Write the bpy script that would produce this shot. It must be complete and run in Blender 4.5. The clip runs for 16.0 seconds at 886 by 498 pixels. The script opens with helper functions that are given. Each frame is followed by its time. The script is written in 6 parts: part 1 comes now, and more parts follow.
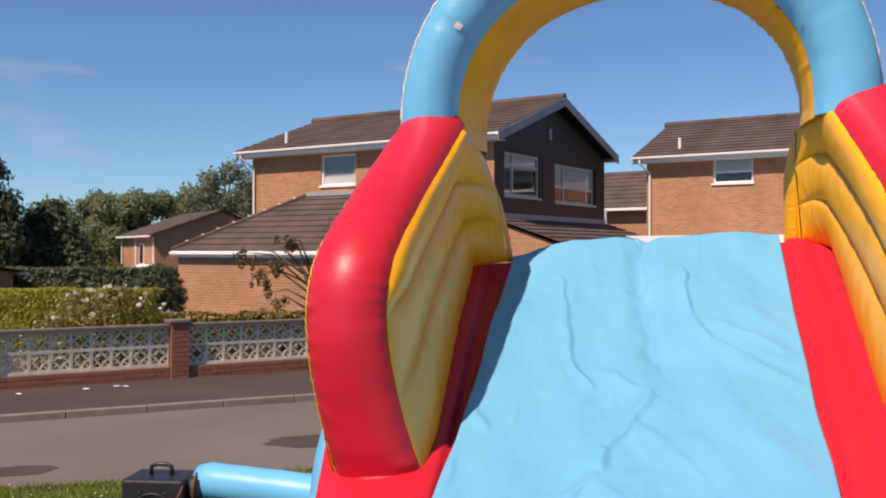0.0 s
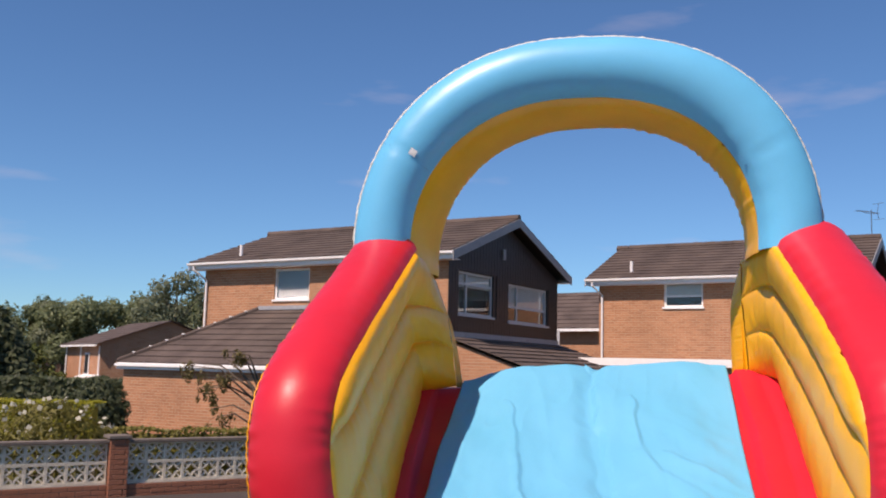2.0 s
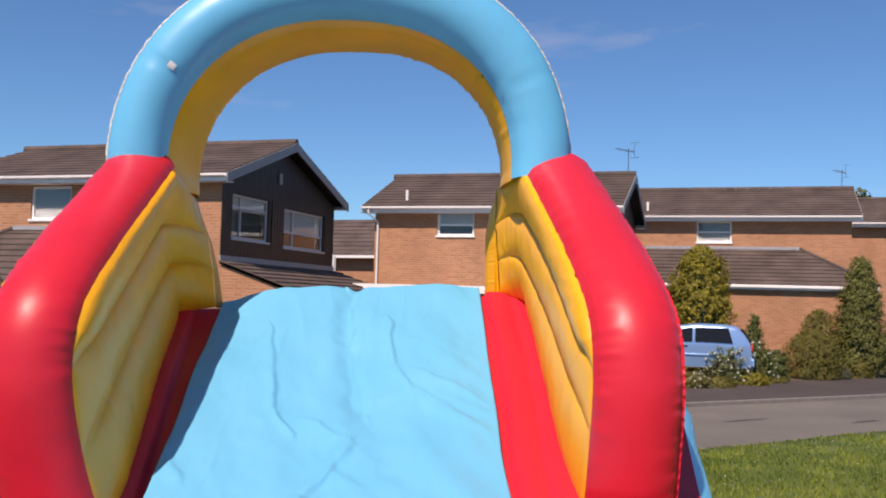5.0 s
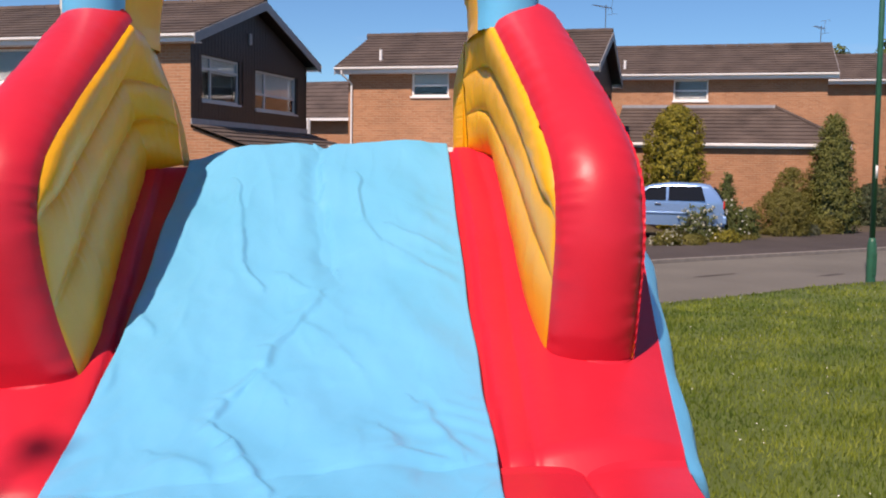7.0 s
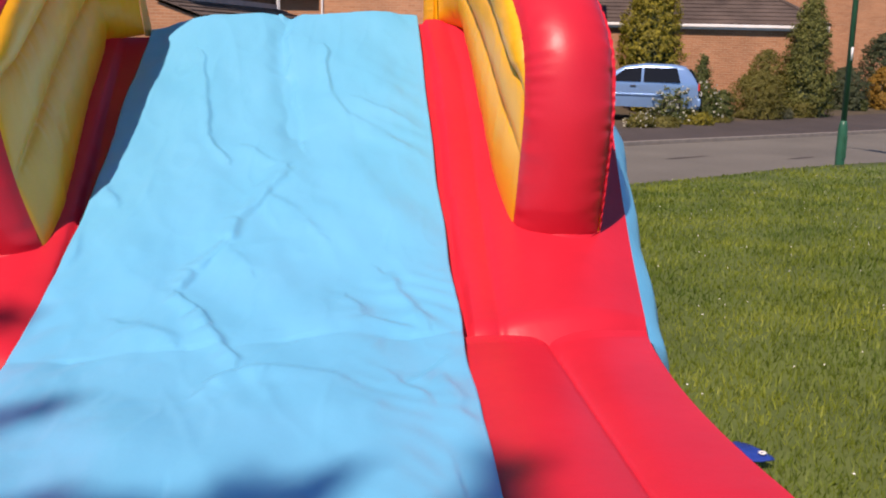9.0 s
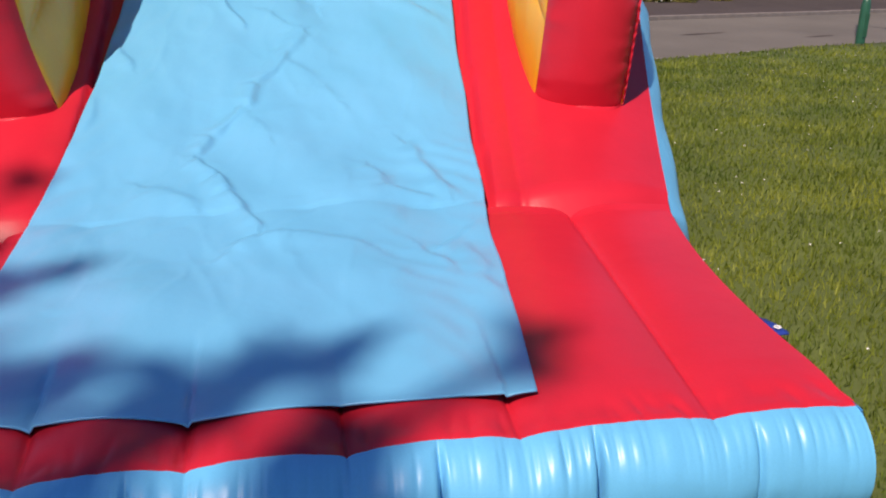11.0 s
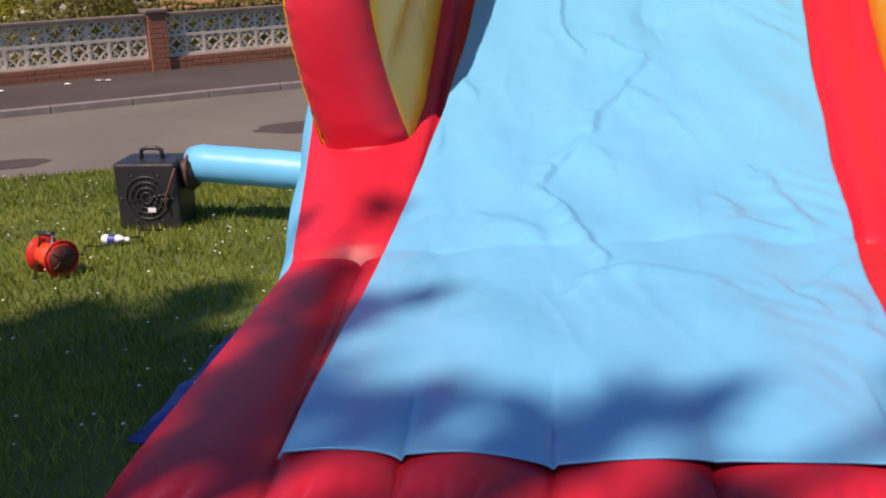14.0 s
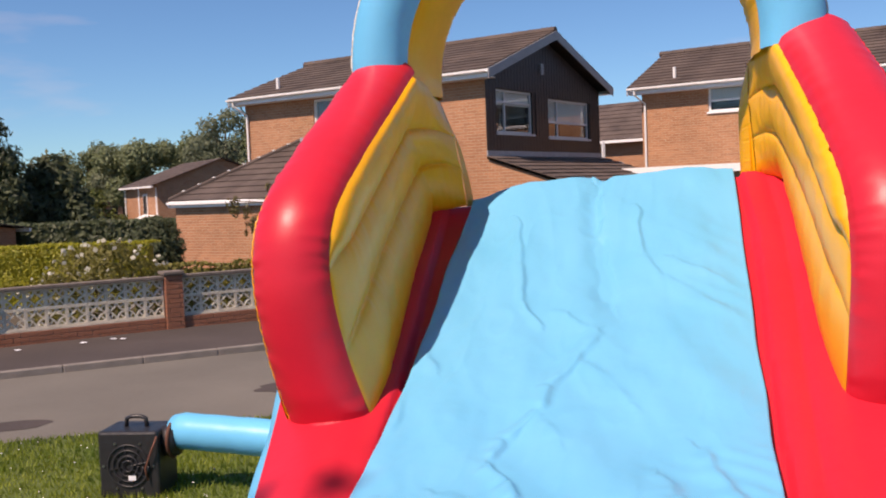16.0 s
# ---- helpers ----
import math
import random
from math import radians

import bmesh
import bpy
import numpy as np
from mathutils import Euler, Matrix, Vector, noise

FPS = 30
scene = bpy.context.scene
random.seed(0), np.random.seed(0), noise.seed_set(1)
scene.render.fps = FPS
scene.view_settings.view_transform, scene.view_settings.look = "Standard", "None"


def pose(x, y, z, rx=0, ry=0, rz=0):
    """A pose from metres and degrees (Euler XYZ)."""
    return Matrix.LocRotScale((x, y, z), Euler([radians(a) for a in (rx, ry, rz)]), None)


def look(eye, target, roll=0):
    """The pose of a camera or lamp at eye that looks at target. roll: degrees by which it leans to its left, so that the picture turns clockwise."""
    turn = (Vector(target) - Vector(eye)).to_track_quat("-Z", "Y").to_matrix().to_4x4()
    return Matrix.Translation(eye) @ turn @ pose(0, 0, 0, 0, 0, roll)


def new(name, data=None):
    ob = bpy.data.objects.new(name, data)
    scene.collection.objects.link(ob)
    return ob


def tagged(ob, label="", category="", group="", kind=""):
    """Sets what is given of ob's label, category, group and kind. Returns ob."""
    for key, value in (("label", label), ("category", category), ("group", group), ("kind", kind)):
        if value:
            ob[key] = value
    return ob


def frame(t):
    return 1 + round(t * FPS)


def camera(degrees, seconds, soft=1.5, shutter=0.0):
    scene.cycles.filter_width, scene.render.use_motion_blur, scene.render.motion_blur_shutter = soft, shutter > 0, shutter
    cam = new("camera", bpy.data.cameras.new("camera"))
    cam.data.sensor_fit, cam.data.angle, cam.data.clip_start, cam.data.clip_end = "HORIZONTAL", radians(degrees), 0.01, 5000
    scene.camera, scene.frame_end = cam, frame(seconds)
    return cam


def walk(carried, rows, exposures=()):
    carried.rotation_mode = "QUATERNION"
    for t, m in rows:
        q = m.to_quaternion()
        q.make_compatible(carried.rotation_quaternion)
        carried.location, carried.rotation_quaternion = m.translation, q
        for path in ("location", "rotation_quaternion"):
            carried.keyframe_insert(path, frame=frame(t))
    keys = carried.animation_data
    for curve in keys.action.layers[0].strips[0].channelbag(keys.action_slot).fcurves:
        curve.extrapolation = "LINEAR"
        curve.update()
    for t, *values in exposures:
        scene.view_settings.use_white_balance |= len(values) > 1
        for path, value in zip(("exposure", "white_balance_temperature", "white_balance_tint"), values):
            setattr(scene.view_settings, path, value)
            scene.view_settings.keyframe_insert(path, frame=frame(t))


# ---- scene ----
cam = camera(49.8, 16.0, 2.0)
PATH = [
    (0, (-0.091, 0.258, 1.779), (-0.084, 2.258, 1.785), 0.1),
    (0.5, (-0.086, 0.263, 1.794), (-0.091, 2.261, 1.877), 0.5),
    (1, (-0.084, 0.267, 1.817), (-0.094, 2.26, 1.986), 0.9),
    (1.5, (-0.082, 0.258, 1.827), (-0.058, 2.243, 2.068), 1.1),
    (2, (-0.066, 0.273, 1.828), (0.032, 2.255, 2.077), 1.4),
    (2.5, (-0.046, 0.271, 1.824), (0.144, 2.247, 2.069), 1.4),
    (3, (-0.026, 0.264, 1.821), (0.263, 2.23, 2.052), 1.7),
    (3.5, (-0.004, 0.259, 1.817), (0.389, 2.209, 2.024), 1.8),
    (4, (0.018, 0.253, 1.813), (0.497, 2.186, 1.997), 1.9),
    (4.2, (0.023, 0.247, 1.807), (0.524, 2.175, 1.984), 1.9),
    (6.3, (0.075, 0.163, 1.779), (0.676, 2.069, 1.706), 1.4),
    (6.5, (0.082, 0.167, 1.764), (0.683, 2.072, 1.662), 1.2),
    (7, (0.094, 0.164, 1.746), (0.697, 2.062, 1.571), 1.0),
    (7.5, (0.102, 0.164, 1.736), (0.723, 2.049, 1.494), 0.8),
    (8, (0.105, 0.166, 1.719), (0.738, 2.039, 1.419), 0.7),
    (8.5, (0.112, 0.158, 1.709), (0.754, 2.018, 1.35), 1.1),
    (9, (0.125, 0.161, 1.699), (0.774, 2.006, 1.283), 1.6),
    (9.2, (0.124, 0.158, 1.694), (0.788, 1.99, 1.245), 2.0),
    (11.3, (0.056, 0.211, 1.66), (0.662, 1.989, 0.973), 2.3),
    (11.5, (0.049, 0.216, 1.661), (0.625, 1.998, 0.959), 2.1),
    (12, (0.016, 0.225, 1.646), (0.491, 2.018, 0.901), 1.4),
    (12.5, (-0.015, 0.247, 1.639), (0.329, 2.058, 0.861), -0.1),
    (13, (-0.032, 0.277, 1.634), (0.244, 2.102, 0.864), -1.1),
    (13.5, (-0.07, 0.323, 1.634), (0.016, 2.183, 0.904), -2.0),
    (14, (-0.088, 0.345, 1.665), (-0.067, 2.244, 1.038), -1.7),
    (14.5, (-0.102, 0.353, 1.743), (-0.139, 2.304, 1.304), -1.2),
    (15, (-0.095, 0.351, 1.77), (-0.112, 2.329, 1.48), -0.6),
    (15.5, (-0.05, 0.328, 1.79), (-0.045, 2.32, 1.619), -1.2),
    (16, (0.23, 0.176, 1.825), (0.217, 2.172, 1.702), -2.2),
]
walk(cam, [(t, look(e, g, r)) for t, e, g, r in PATH], [(0.0, 0.08, 7700, 31), (1.5, 0.10, 7350, 29), (4.0, 0.12, 7250, 28), (7.0, 0.12, 7350, 28), (9.0, 0.09, 7350, 28), (11.5, -0.05, 7350, 30), (12.6, -0.10, 7400, 30), (14.0, 0.15, 7600, 32), (14.6, 0.13, 7700, 32), (16.0, 0.19, 7700, 31)])

# ---------- light ----------
SUN_EL, SUN_AZ = 52.0, 222.0      # degrees; azimuth clockwise from +Y, the side the sun stands on
world = bpy.data.worlds.new("sky")
scene.world = world
world.use_nodes = True
wn = world.node_tree
sky = wn.nodes.new("ShaderNodeTexSky")
sky.sky_type = "NISHITA"
sky.sun_disc = False
sky.sun_elevation, sky.sun_rotation = radians(SUN_EL), radians(SUN_AZ)
sky.air_density, sky.dust_density, sky.ozone_density = 0.9, 0.05, 4.0
bg = wn.nodes["Background"]
bg.inputs[1].default_value = 0.099
# thin broken cloud low in the sky
tc = wn.nodes.new("ShaderNodeTexCoord")
mp = wn.nodes.new("ShaderNodeMapping")
mp.inputs["Scale"].default_value = (1.6, 1.6, 7.0)
mp.inputs["Location"].default_value = (0.3, 0.9, 0.2)
wn.links.new(tc.outputs["Generated"], mp.inputs[0])
cl = wn.nodes.new("ShaderNodeTexNoise")
cl.inputs["Scale"].default_value, cl.inputs["Detail"].default_value = 2.2, 6.0
wn.links.new(mp.outputs[0], cl.inputs["Vector"])
cr = wn.nodes.new("ShaderNodeValToRGB")
cr.color_ramp.elements[0].position, cr.color_ramp.elements[0].color = 0.56, (0, 0, 0, 1)
cr.color_ramp.elements[1].position, cr.color_ramp.elements[1].color = 0.80, (0.45, 0.45, 0.45, 1)
wn.links.new(cl.outputs["Fac"], cr.inputs[0])
cm = wn.nodes.new("ShaderNodeMix")
cm.data_type = "RGBA"
wn.links.new(cr.outputs[0], cm.inputs["Factor"])
tint = wn.nodes.new("ShaderNodeMix")
tint.data_type, tint.blend_type = "RGBA", "MULTIPLY"
tint.inputs["Factor"].default_value = 1.0
wn.links.new(sky.outputs[0], tint.inputs["A"])
tint.inputs["B"].default_value = (0.53, 0.93, 1.14, 1)
wn.links.new(tint.outputs["Result"], cm.inputs["A"])
cm.inputs["B"].default_value = (6.5, 6.2, 6.6, 1)
wn.links.new(cm.outputs["Result"], bg.inputs[0])
sd = bpy.data.lights.new("sun", "SUN")
sd.energy, sd.angle, sd.color = 5.0, radians(0.55), (1.0, 0.925, 0.80)
sun = new("sun", sd)
s_az, s_el = radians(SUN_AZ), radians(SUN_EL)
to_sun = Vector((math.sin(s_az) * math.cos(s_el), math.cos(s_az) * math.cos(s_el), math.sin(s_el)))
sun.matrix_world = look(to_sun * 40, (0, 0, 0))


# ---------- helpers ----------
def mat(name, color, rough=0.5, metal=0.0, var=0.12, scale=6.0, bump=0.0, bscale=40.0, spec=0.5, coat=0.0, detail=6.0, fine=60.0, hue=None):
    """Plain surface with colour variation at two scales and fine relief."""
    m = bpy.data.materials.new(name)
    m.use_nodes = True
    n, l = m.node_tree.nodes, m.node_tree.links
    b = n["Principled BSDF"]
    b.inputs["Roughness"].default_value, b.inputs["Metallic"].default_value = rough, metal
    b.inputs["Specular IOR Level"].default_value = spec
    b.inputs["Coat Weight"].default_value = coat
    co = n.new("ShaderNodeTexCoord")
    a = n.new("ShaderNodeTexNoise")
    a.inputs["Scale"].default_value, a.inputs["Detail"].default_value = scale, detail
    f = n.new("ShaderNodeTexNoise")
    f.inputs["Scale"].default_value, f.inputs["Detail"].default_value = fine, 3.0
    for t in (a, f):
        l.new(co.outputs["Object"], t.inputs["Vector"])
    add = n.new("ShaderNodeMath")
    add.operation = "MULTIPLY_ADD"
    l.new(f.outputs["Fac"], add.inputs[0])
    add.inputs[1].default_value = 0.45
    l.new(a.outputs["Fac"], add.inputs[2])
    r = n.new("ShaderNodeMapRange")
    r.inputs["From Min"].default_value, r.inputs["From Max"].default_value = 0.45, 1.0
    l.new(add.outputs[0], r.inputs["Value"])
    mx = n.new("ShaderNodeMix")
    mx.data_type = "RGBA"
    l.new(r.outputs["Result"], mx.inputs["Factor"])
    c = Vector(color)
    lo = c * (1 - var)
    hi = Vector(hue) if hue else c * (1 + var)
    mx.inputs["A"].default_value, mx.inputs["B"].default_value = (*lo, 1), (*hi, 1)
    l.new(mx.outputs["Result"], b.inputs["Base Color"])
    if bump:
        t = n.new("ShaderNodeTexNoise")
        t.inputs["Scale"].default_value, t.inputs["Detail"].default_value = bscale, 5.0
        l.new(co.outputs["Object"], t.inputs["Vector"])
        bp = n.new("ShaderNodeBump")
        bp.inputs["Strength"].default_value, bp.inputs["Distance"].default_value = bump, 0.02
        l.new(t.outputs["Fac"], bp.inputs["Height"])
        l.new(bp.outputs["Normal"], b.inputs["Normal"])
    return m


def part(name, bm, material, parent, label="", smooth=False):
    me = bpy.data.meshes.new(name)
    bmesh.ops.recalc_face_normals(bm, faces=bm.faces[:])
    bm.to_mesh(me)
    bm.free()
    if smooth:
        for p in me.polygons:
            p.use_smooth = True
    for mm in (material if isinstance(material, (list, tuple)) else [material]):
        me.materials.append(mm)
    ob = new(name, me)
    ob.parent = parent
    if label:
        ob["label"] = label
    return ob


def root(name, m, label, category, group="", kind=""):
    e = new(name)
    e.empty_display_size = 0.2
    e.matrix_world = m
    return tagged(e, label, category, group, kind)


def single(name, bm, material, label, category, group="", kind="", m=None, smooth=False):
    ob = part(name, bm, material, None, "", smooth)
    if m is not None:
        ob.matrix_world = m
    return tagged(ob, label, category, group, kind)


def box(bm, x0, y0, z0, x1, y1, z1, bevel=0.0, m=None):
    v = [bm.verts.new(p) for p in ((x0, y0, z0), (x1, y0, z0), (x1, y1, z0), (x0, y1, z0), (x0, y0, z1), (x1, y0, z1), (x1, y1, z1), (x0, y1, z1))]
    fs = [bm.faces.new([v[i] for i in f]) for f in ((0, 3, 2, 1), (4, 5, 6, 7), (0, 1, 5, 4), (1, 2, 6, 5), (2, 3, 7, 6), (3, 0, 4, 7))]
    if bevel:
        es = list({e for f in fs for e in f.edges})
        g = bmesh.ops.bevel(bm, geom=es, offset=bevel, segments=2, affect="EDGES", profile=0.5)
        v = list({w for f in g["faces"] for w in f.verts})
    if m is not None:
        for w in v:
            w.co = m @ w.co
    return v


def boxm(x0, y0, z0, x1, y1, z1, bevel=0.0):
    bm = bmesh.new()
    box(bm, x0, y0, z0, x1, y1, z1, bevel)
    return bm


def tube(bm, pts, r, seg=10, caps=True, radii=None):
    """A round tube along points."""
    rings = []
    P = [Vector(p) for p in pts]
    for i, p in enumerate(P):
        d = (P[min(i + 1, len(P) - 1)] - P[max(i - 1, 0)]).normalized()
        a = d.orthogonal().normalized() if i == 0 else (rings_a - d * rings_a.dot(d)).normalized()
        rings_a = a
        b = d.cross(a)
        rr = radii[i] if radii else r
        rings.append([bm.verts.new(p + (a * math.cos(2 * math.pi * k / seg) + b * math.sin(2 * math.pi * k / seg)) * rr) for k in range(seg)])
    for q0, q1 in zip(rings, rings[1:]):
        for k in range(seg):
            bm.faces.new((q0[k], q0[(k + 1) % seg], q1[(k + 1) % seg], q1[k]))
    if caps:
        bm.faces.new(rings[0][::-1])
        bm.faces.new(rings[-1])


def grid(bm, fn, nu, nv, flip=False):
    """A sheet of (nu+1) x (nv+1) points fn(u, v), u and v from 0 to 1."""
    V = [[bm.verts.new(fn(i / nu, j / nv)) for j in range(nv + 1)] for i in range(nu + 1)]
    for i in range(nu):
        for j in range(nv):
            q = (V[i][j], V[i + 1][j], V[i + 1][j + 1], V[i][j + 1])
            bm.faces.new(q[::-1] if flip else q)
    return V


def lerp(a, b, t):
    return a + (b - a) * t


def along(pts, t):
    """A point on a smooth line through pts (Catmull-Rom), t from 0 to 1."""
    n = len(pts) - 1
    s = min(max(t, 0), 1) * n
    i = min(int(s), n - 1)
    f = s - i
    p = [Vector(pts[min(max(k, 0), n)]) for k in (i - 1, i, i + 1, i + 2)]
    return 0.5 * (2 * p[1] + (p[2] - p[0]) * f + (2 * p[0] - 5 * p[1] + 4 * p[2] - p[3]) * f * f + (3 * p[1] - p[0] - 3 * p[2] + p[3]) * f ** 3)

# ---------- materials ----------
RED = mat("pvc_red", (0.60, 0.019, 0.036), 0.39, spec=0.33, var=0.10, scale=2.5, bump=0.10, bscale=9.0, fine=180)
BLUE = mat("pvc_light_blue", (0.095, 0.455, 0.72), 0.38, var=0.08, scale=2.5, bump=0.10, bscale=9.0, fine=180)
SHEET = mat("pvc_sheet_blue", (0.098, 0.445, 0.685), 0.38, var=0.05, scale=1.7, hue=(0.118, 0.455, 0.70), bump=0.10, bscale=14.0, fine=260)
YELLOW = mat("pvc_yellow", (0.86, 0.405, 0.012), 0.36, var=0.10, scale=3.0, bump=0.10, bscale=9.0, fine=180)
PIPING = mat("white_seam_tape", (0.62, 0.60, 0.55), 0.5, var=0.35, scale=30)
DARKBLUE = mat("tarpaulin_blue", (0.014, 0.045, 0.27), 0.45, var=0.3, scale=9, bump=0.3, bscale=12)
BLACK = mat("black_plastic", (0.018, 0.018, 0.02), 0.42, var=0.3, scale=20, bump=0.1, bscale=60)
STEEL = mat("worn_steel", (0.35, 0.35, 0.36), 0.35, metal=1.0, var=0.2, scale=30)
REELRED = mat("red_plastic", (0.62, 0.03, 0.015), 0.38, var=0.15, scale=15)
LABEL = mat("bottle_white", (0.7, 0.72, 0.75), 0.4, var=0.1, scale=20)
WHITE = mat("white_upvc", (0.78, 0.78, 0.77), 0.4, var=0.06, scale=8)
DARKWOOD = mat("dark_stained_cladding", (0.022, 0.015, 0.013), 0.5, var=0.35, scale=8, bump=0.25, bscale=25)
BARGE = mat("grey_bargeboard", (0.26, 0.26, 0.27), 0.5, var=0.12, scale=10)
FRAMEGREY = mat("pale_window_frame", (0.52, 0.52, 0.52), 0.45, var=0.08, scale=10)
LEAD = mat("lead_flashing", (0.30, 0.31, 0.33), 0.5, var=0.2, scale=10)
BLINDGREY = mat("grey_net_curtain", (0.26, 0.25, 0.26), 0.8, var=0.1, scale=6)
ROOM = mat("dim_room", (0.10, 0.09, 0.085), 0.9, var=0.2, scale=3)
BLIND = mat("pale_blind", (0.60, 0.59, 0.57), 0.8, var=0.1, scale=6)
TILE = mat("concrete_roof_tile", (0.075, 0.054, 0.046), 0.85, var=0.35, scale=1.2, bump=0.4, bscale=30, hue=(0.130, 0.096, 0.080))
ASPHALT = mat("worn_asphalt", (0.138, 0.129, 0.110), 0.9, var=0.22, scale=0.5, bump=0.35, bscale=90, fine=35)
PAVEMAT = mat("pavement_asphalt", (0.058, 0.046, 0.042), 0.9, var=0.25, scale=0.8, bump=0.35, bscale=90, fine=40)
KERBMAT = mat("kerb_concrete", (0.20, 0.18, 0.16), 0.85, var=0.25, scale=4, bump=0.3, bscale=50)
SOIL = mat("garden_soil", (0.075, 0.058, 0.035), 0.95, var=0.4, scale=2, bump=0.5, bscale=20)
CONCRETE = mat("screen_block_concrete", (0.60, 0.55, 0.44), 0.9, var=0.25, scale=6, bump=0.35, bscale=60)
COPING = mat("coping_concrete", (0.15, 0.125, 0.105), 0.9, var=0.3, scale=5, bump=0.35, bscale=50)
POLEGREEN = mat("pole_green_paint", (0.016, 0.105, 0.060), 0.42, var=0.18, scale=6)
CARPAINT = mat("car_silver_blue", (0.20, 0.36, 0.62), 0.25, metal=0.35, var=0.04, scale=4, coat=0.6)
RUBBER = mat("tyre_rubber", (0.02, 0.02, 0.02), 0.8)
BARK = mat("bark", (0.10, 0.075, 0.055), 0.95, var=0.35, scale=12, bump=0.6, bscale=30)


def glass(name, tint=(0.9, 0.95, 0.95)):
    m = bpy.data.materials.new(name)
    m.use_nodes = True
    b = m.node_tree.nodes["Principled BSDF"]
    b.inputs["Base Color"].default_value = (*tint, 1)
    b.inputs["Roughness"].default_value, b.inputs["IOR"].default_value = 0.02, 1.45
    b.inputs["Transmission Weight"].default_value = 1.0
    return m


GLASS = glass("window_glass")


def brick_mat(name, c1, c2, mortar, scale=1.0):
    """Stretcher-bond brickwork, 225 x 75 mm, with recessed joints."""
    m = bpy.data.materials.new(name)
    m.use_nodes = True
    n, l = m.node_tree.nodes, m.node_tree.links
    b = n["Principled BSDF"]
    b.inputs["Roughness"].default_value = 0.9
    co = n.new("ShaderNodeTexCoord")
    sx = n.new("ShaderNodeSeparateXYZ")
    l.new(co.outputs["Object"], sx.inputs[0])
    add = n.new("ShaderNodeMath")
    l.new(sx.outputs["X"], add.inputs[0])
    l.new(sx.outputs["Y"], add.inputs[1])
    cx = n.new("ShaderNodeCombineXYZ")
    l.new(add.outputs[0], cx.inputs["X"])
    l.new(sx.outputs["Z"], cx.inputs["Y"])
    br = n.new("ShaderNodeTexBrick")
    br.inputs["Scale"].default_value = 1.0
    br.inputs["Brick Width"].default_value, br.inputs["Row Height"].default_value = 0.225 * scale, 0.075 * scale
    br.inputs["Mortar Size"].default_value, br.inputs["Mortar Smooth"].default_value = 0.006, 0.3
    br.inputs["Color1"].default_value, br.inputs["Color2"].default_value, br.inputs["Mortar"].default_value = (*c1, 1), (*c2, 1), (*mortar, 1)
    l.new(cx.outputs[0], br.inputs["Vector"])
    no = n.new("ShaderNodeTexNoise")
    no.inputs["Scale"].default_value, no.inputs["Detail"].default_value = 0.9, 7.0
    l.new(co.outputs["Object"], no.inputs["Vector"])
    mr = n.new("ShaderNodeMapRange")
    mr.inputs["To Min"].default_value, mr.inputs["To Max"].default_value = 0.72, 1.25
    l.new(no.outputs["Fac"], mr.inputs["Value"])
    mx = n.new("ShaderNodeMix")
    mx.data_type, mx.blend_type = "RGBA", "MULTIPLY"
    mx.inputs["Factor"].default_value = 1.0
    l.new(br.outputs["Color"], mx.inputs["A"])
    l.new(mr.outputs["Result"], mx.inputs["B"])
    l.new(mx.outputs["Result"], b.inputs["Base Color"])
    bp = n.new("ShaderNodeBump")
    bp.inputs["Strength"].default_value, bp.inputs["Distance"].default_value, bp.invert = 0.6, 0.008, True
    l.new(br.outputs["Fac"], bp.inputs["Height"])
    l.new(bp.outputs["Normal"], b.inputs["Normal"])
    return m


BRICK = brick_mat("orange_brickwork", (0.445, 0.214, 0.113), (0.352, 0.160, 0.083), (0.45, 0.34, 0.23))
BRICKRED = mat("red_brick", (0.29, 0.115, 0.065), 0.9, var=0.3, scale=3, bump=0.4, bscale=50)
MORTAR = mat("mortar", (0.17, 0.11, 0.085), 0.95, var=0.3, scale=8)


def leaf_mat(name, dark, light):
    """Leaves: colour varies leaf by leaf and light passes through a little."""
    m = bpy.data.materials.new(name)
    m.use_nodes = True
    n, l = m.node_tree.nodes, m.node_tree.links
    b = n["Principled BSDF"]
    b.inputs["Roughness"].default_value = 0.6
    g = n.new("ShaderNodeNewGeometry")
    mx = n.new("ShaderNodeMix")
    mx.data_type = "RGBA"
    l.new(g.outputs["Random Per Island"], mx.inputs["Factor"])
    mx.inputs["A"].default_value, mx.inputs["B"].default_value = (*dark, 1), (*light, 1)
    l.new(mx.outputs["Result"], b.inputs["Base Color"])
    tr = n.new("ShaderNodeBsdfTranslucent")
    l.new(mx.outputs["Result"], tr.inputs["Color"])
    ms = n.new("ShaderNodeMixShader")
    ms.inputs[0].default_value = 0.4
    l.new(b.outputs[0], ms.inputs[1])
    l.new(tr.outputs[0], ms.inputs[2])
    l.new(ms.outputs[0], n["Material Output"].inputs["Surface"])
    return m


LEAF = leaf_mat("leaf_green", (0.075, 0.105, 0.026), (0.165, 0.195, 0.050))
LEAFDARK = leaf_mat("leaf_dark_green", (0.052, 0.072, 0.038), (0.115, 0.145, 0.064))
LEAFGOLD = leaf_mat("leaf_golden", (0.09, 0.095, 0.012), (0.45, 0.38, 0.036))
LEAFCONIFER = leaf_mat("leaf_conifer", (0.070, 0.092, 0.022), (0.26, 0.265, 0.060))
LEAFOLIVE = leaf_mat("leaf_olive", (0.115, 0.110, 0.022), (0.25, 0.225, 0.045))
LEAFGREY = leaf_mat("leaf_greygreen", (0.085, 0.10, 0.06), (0.17, 0.18, 0.10))
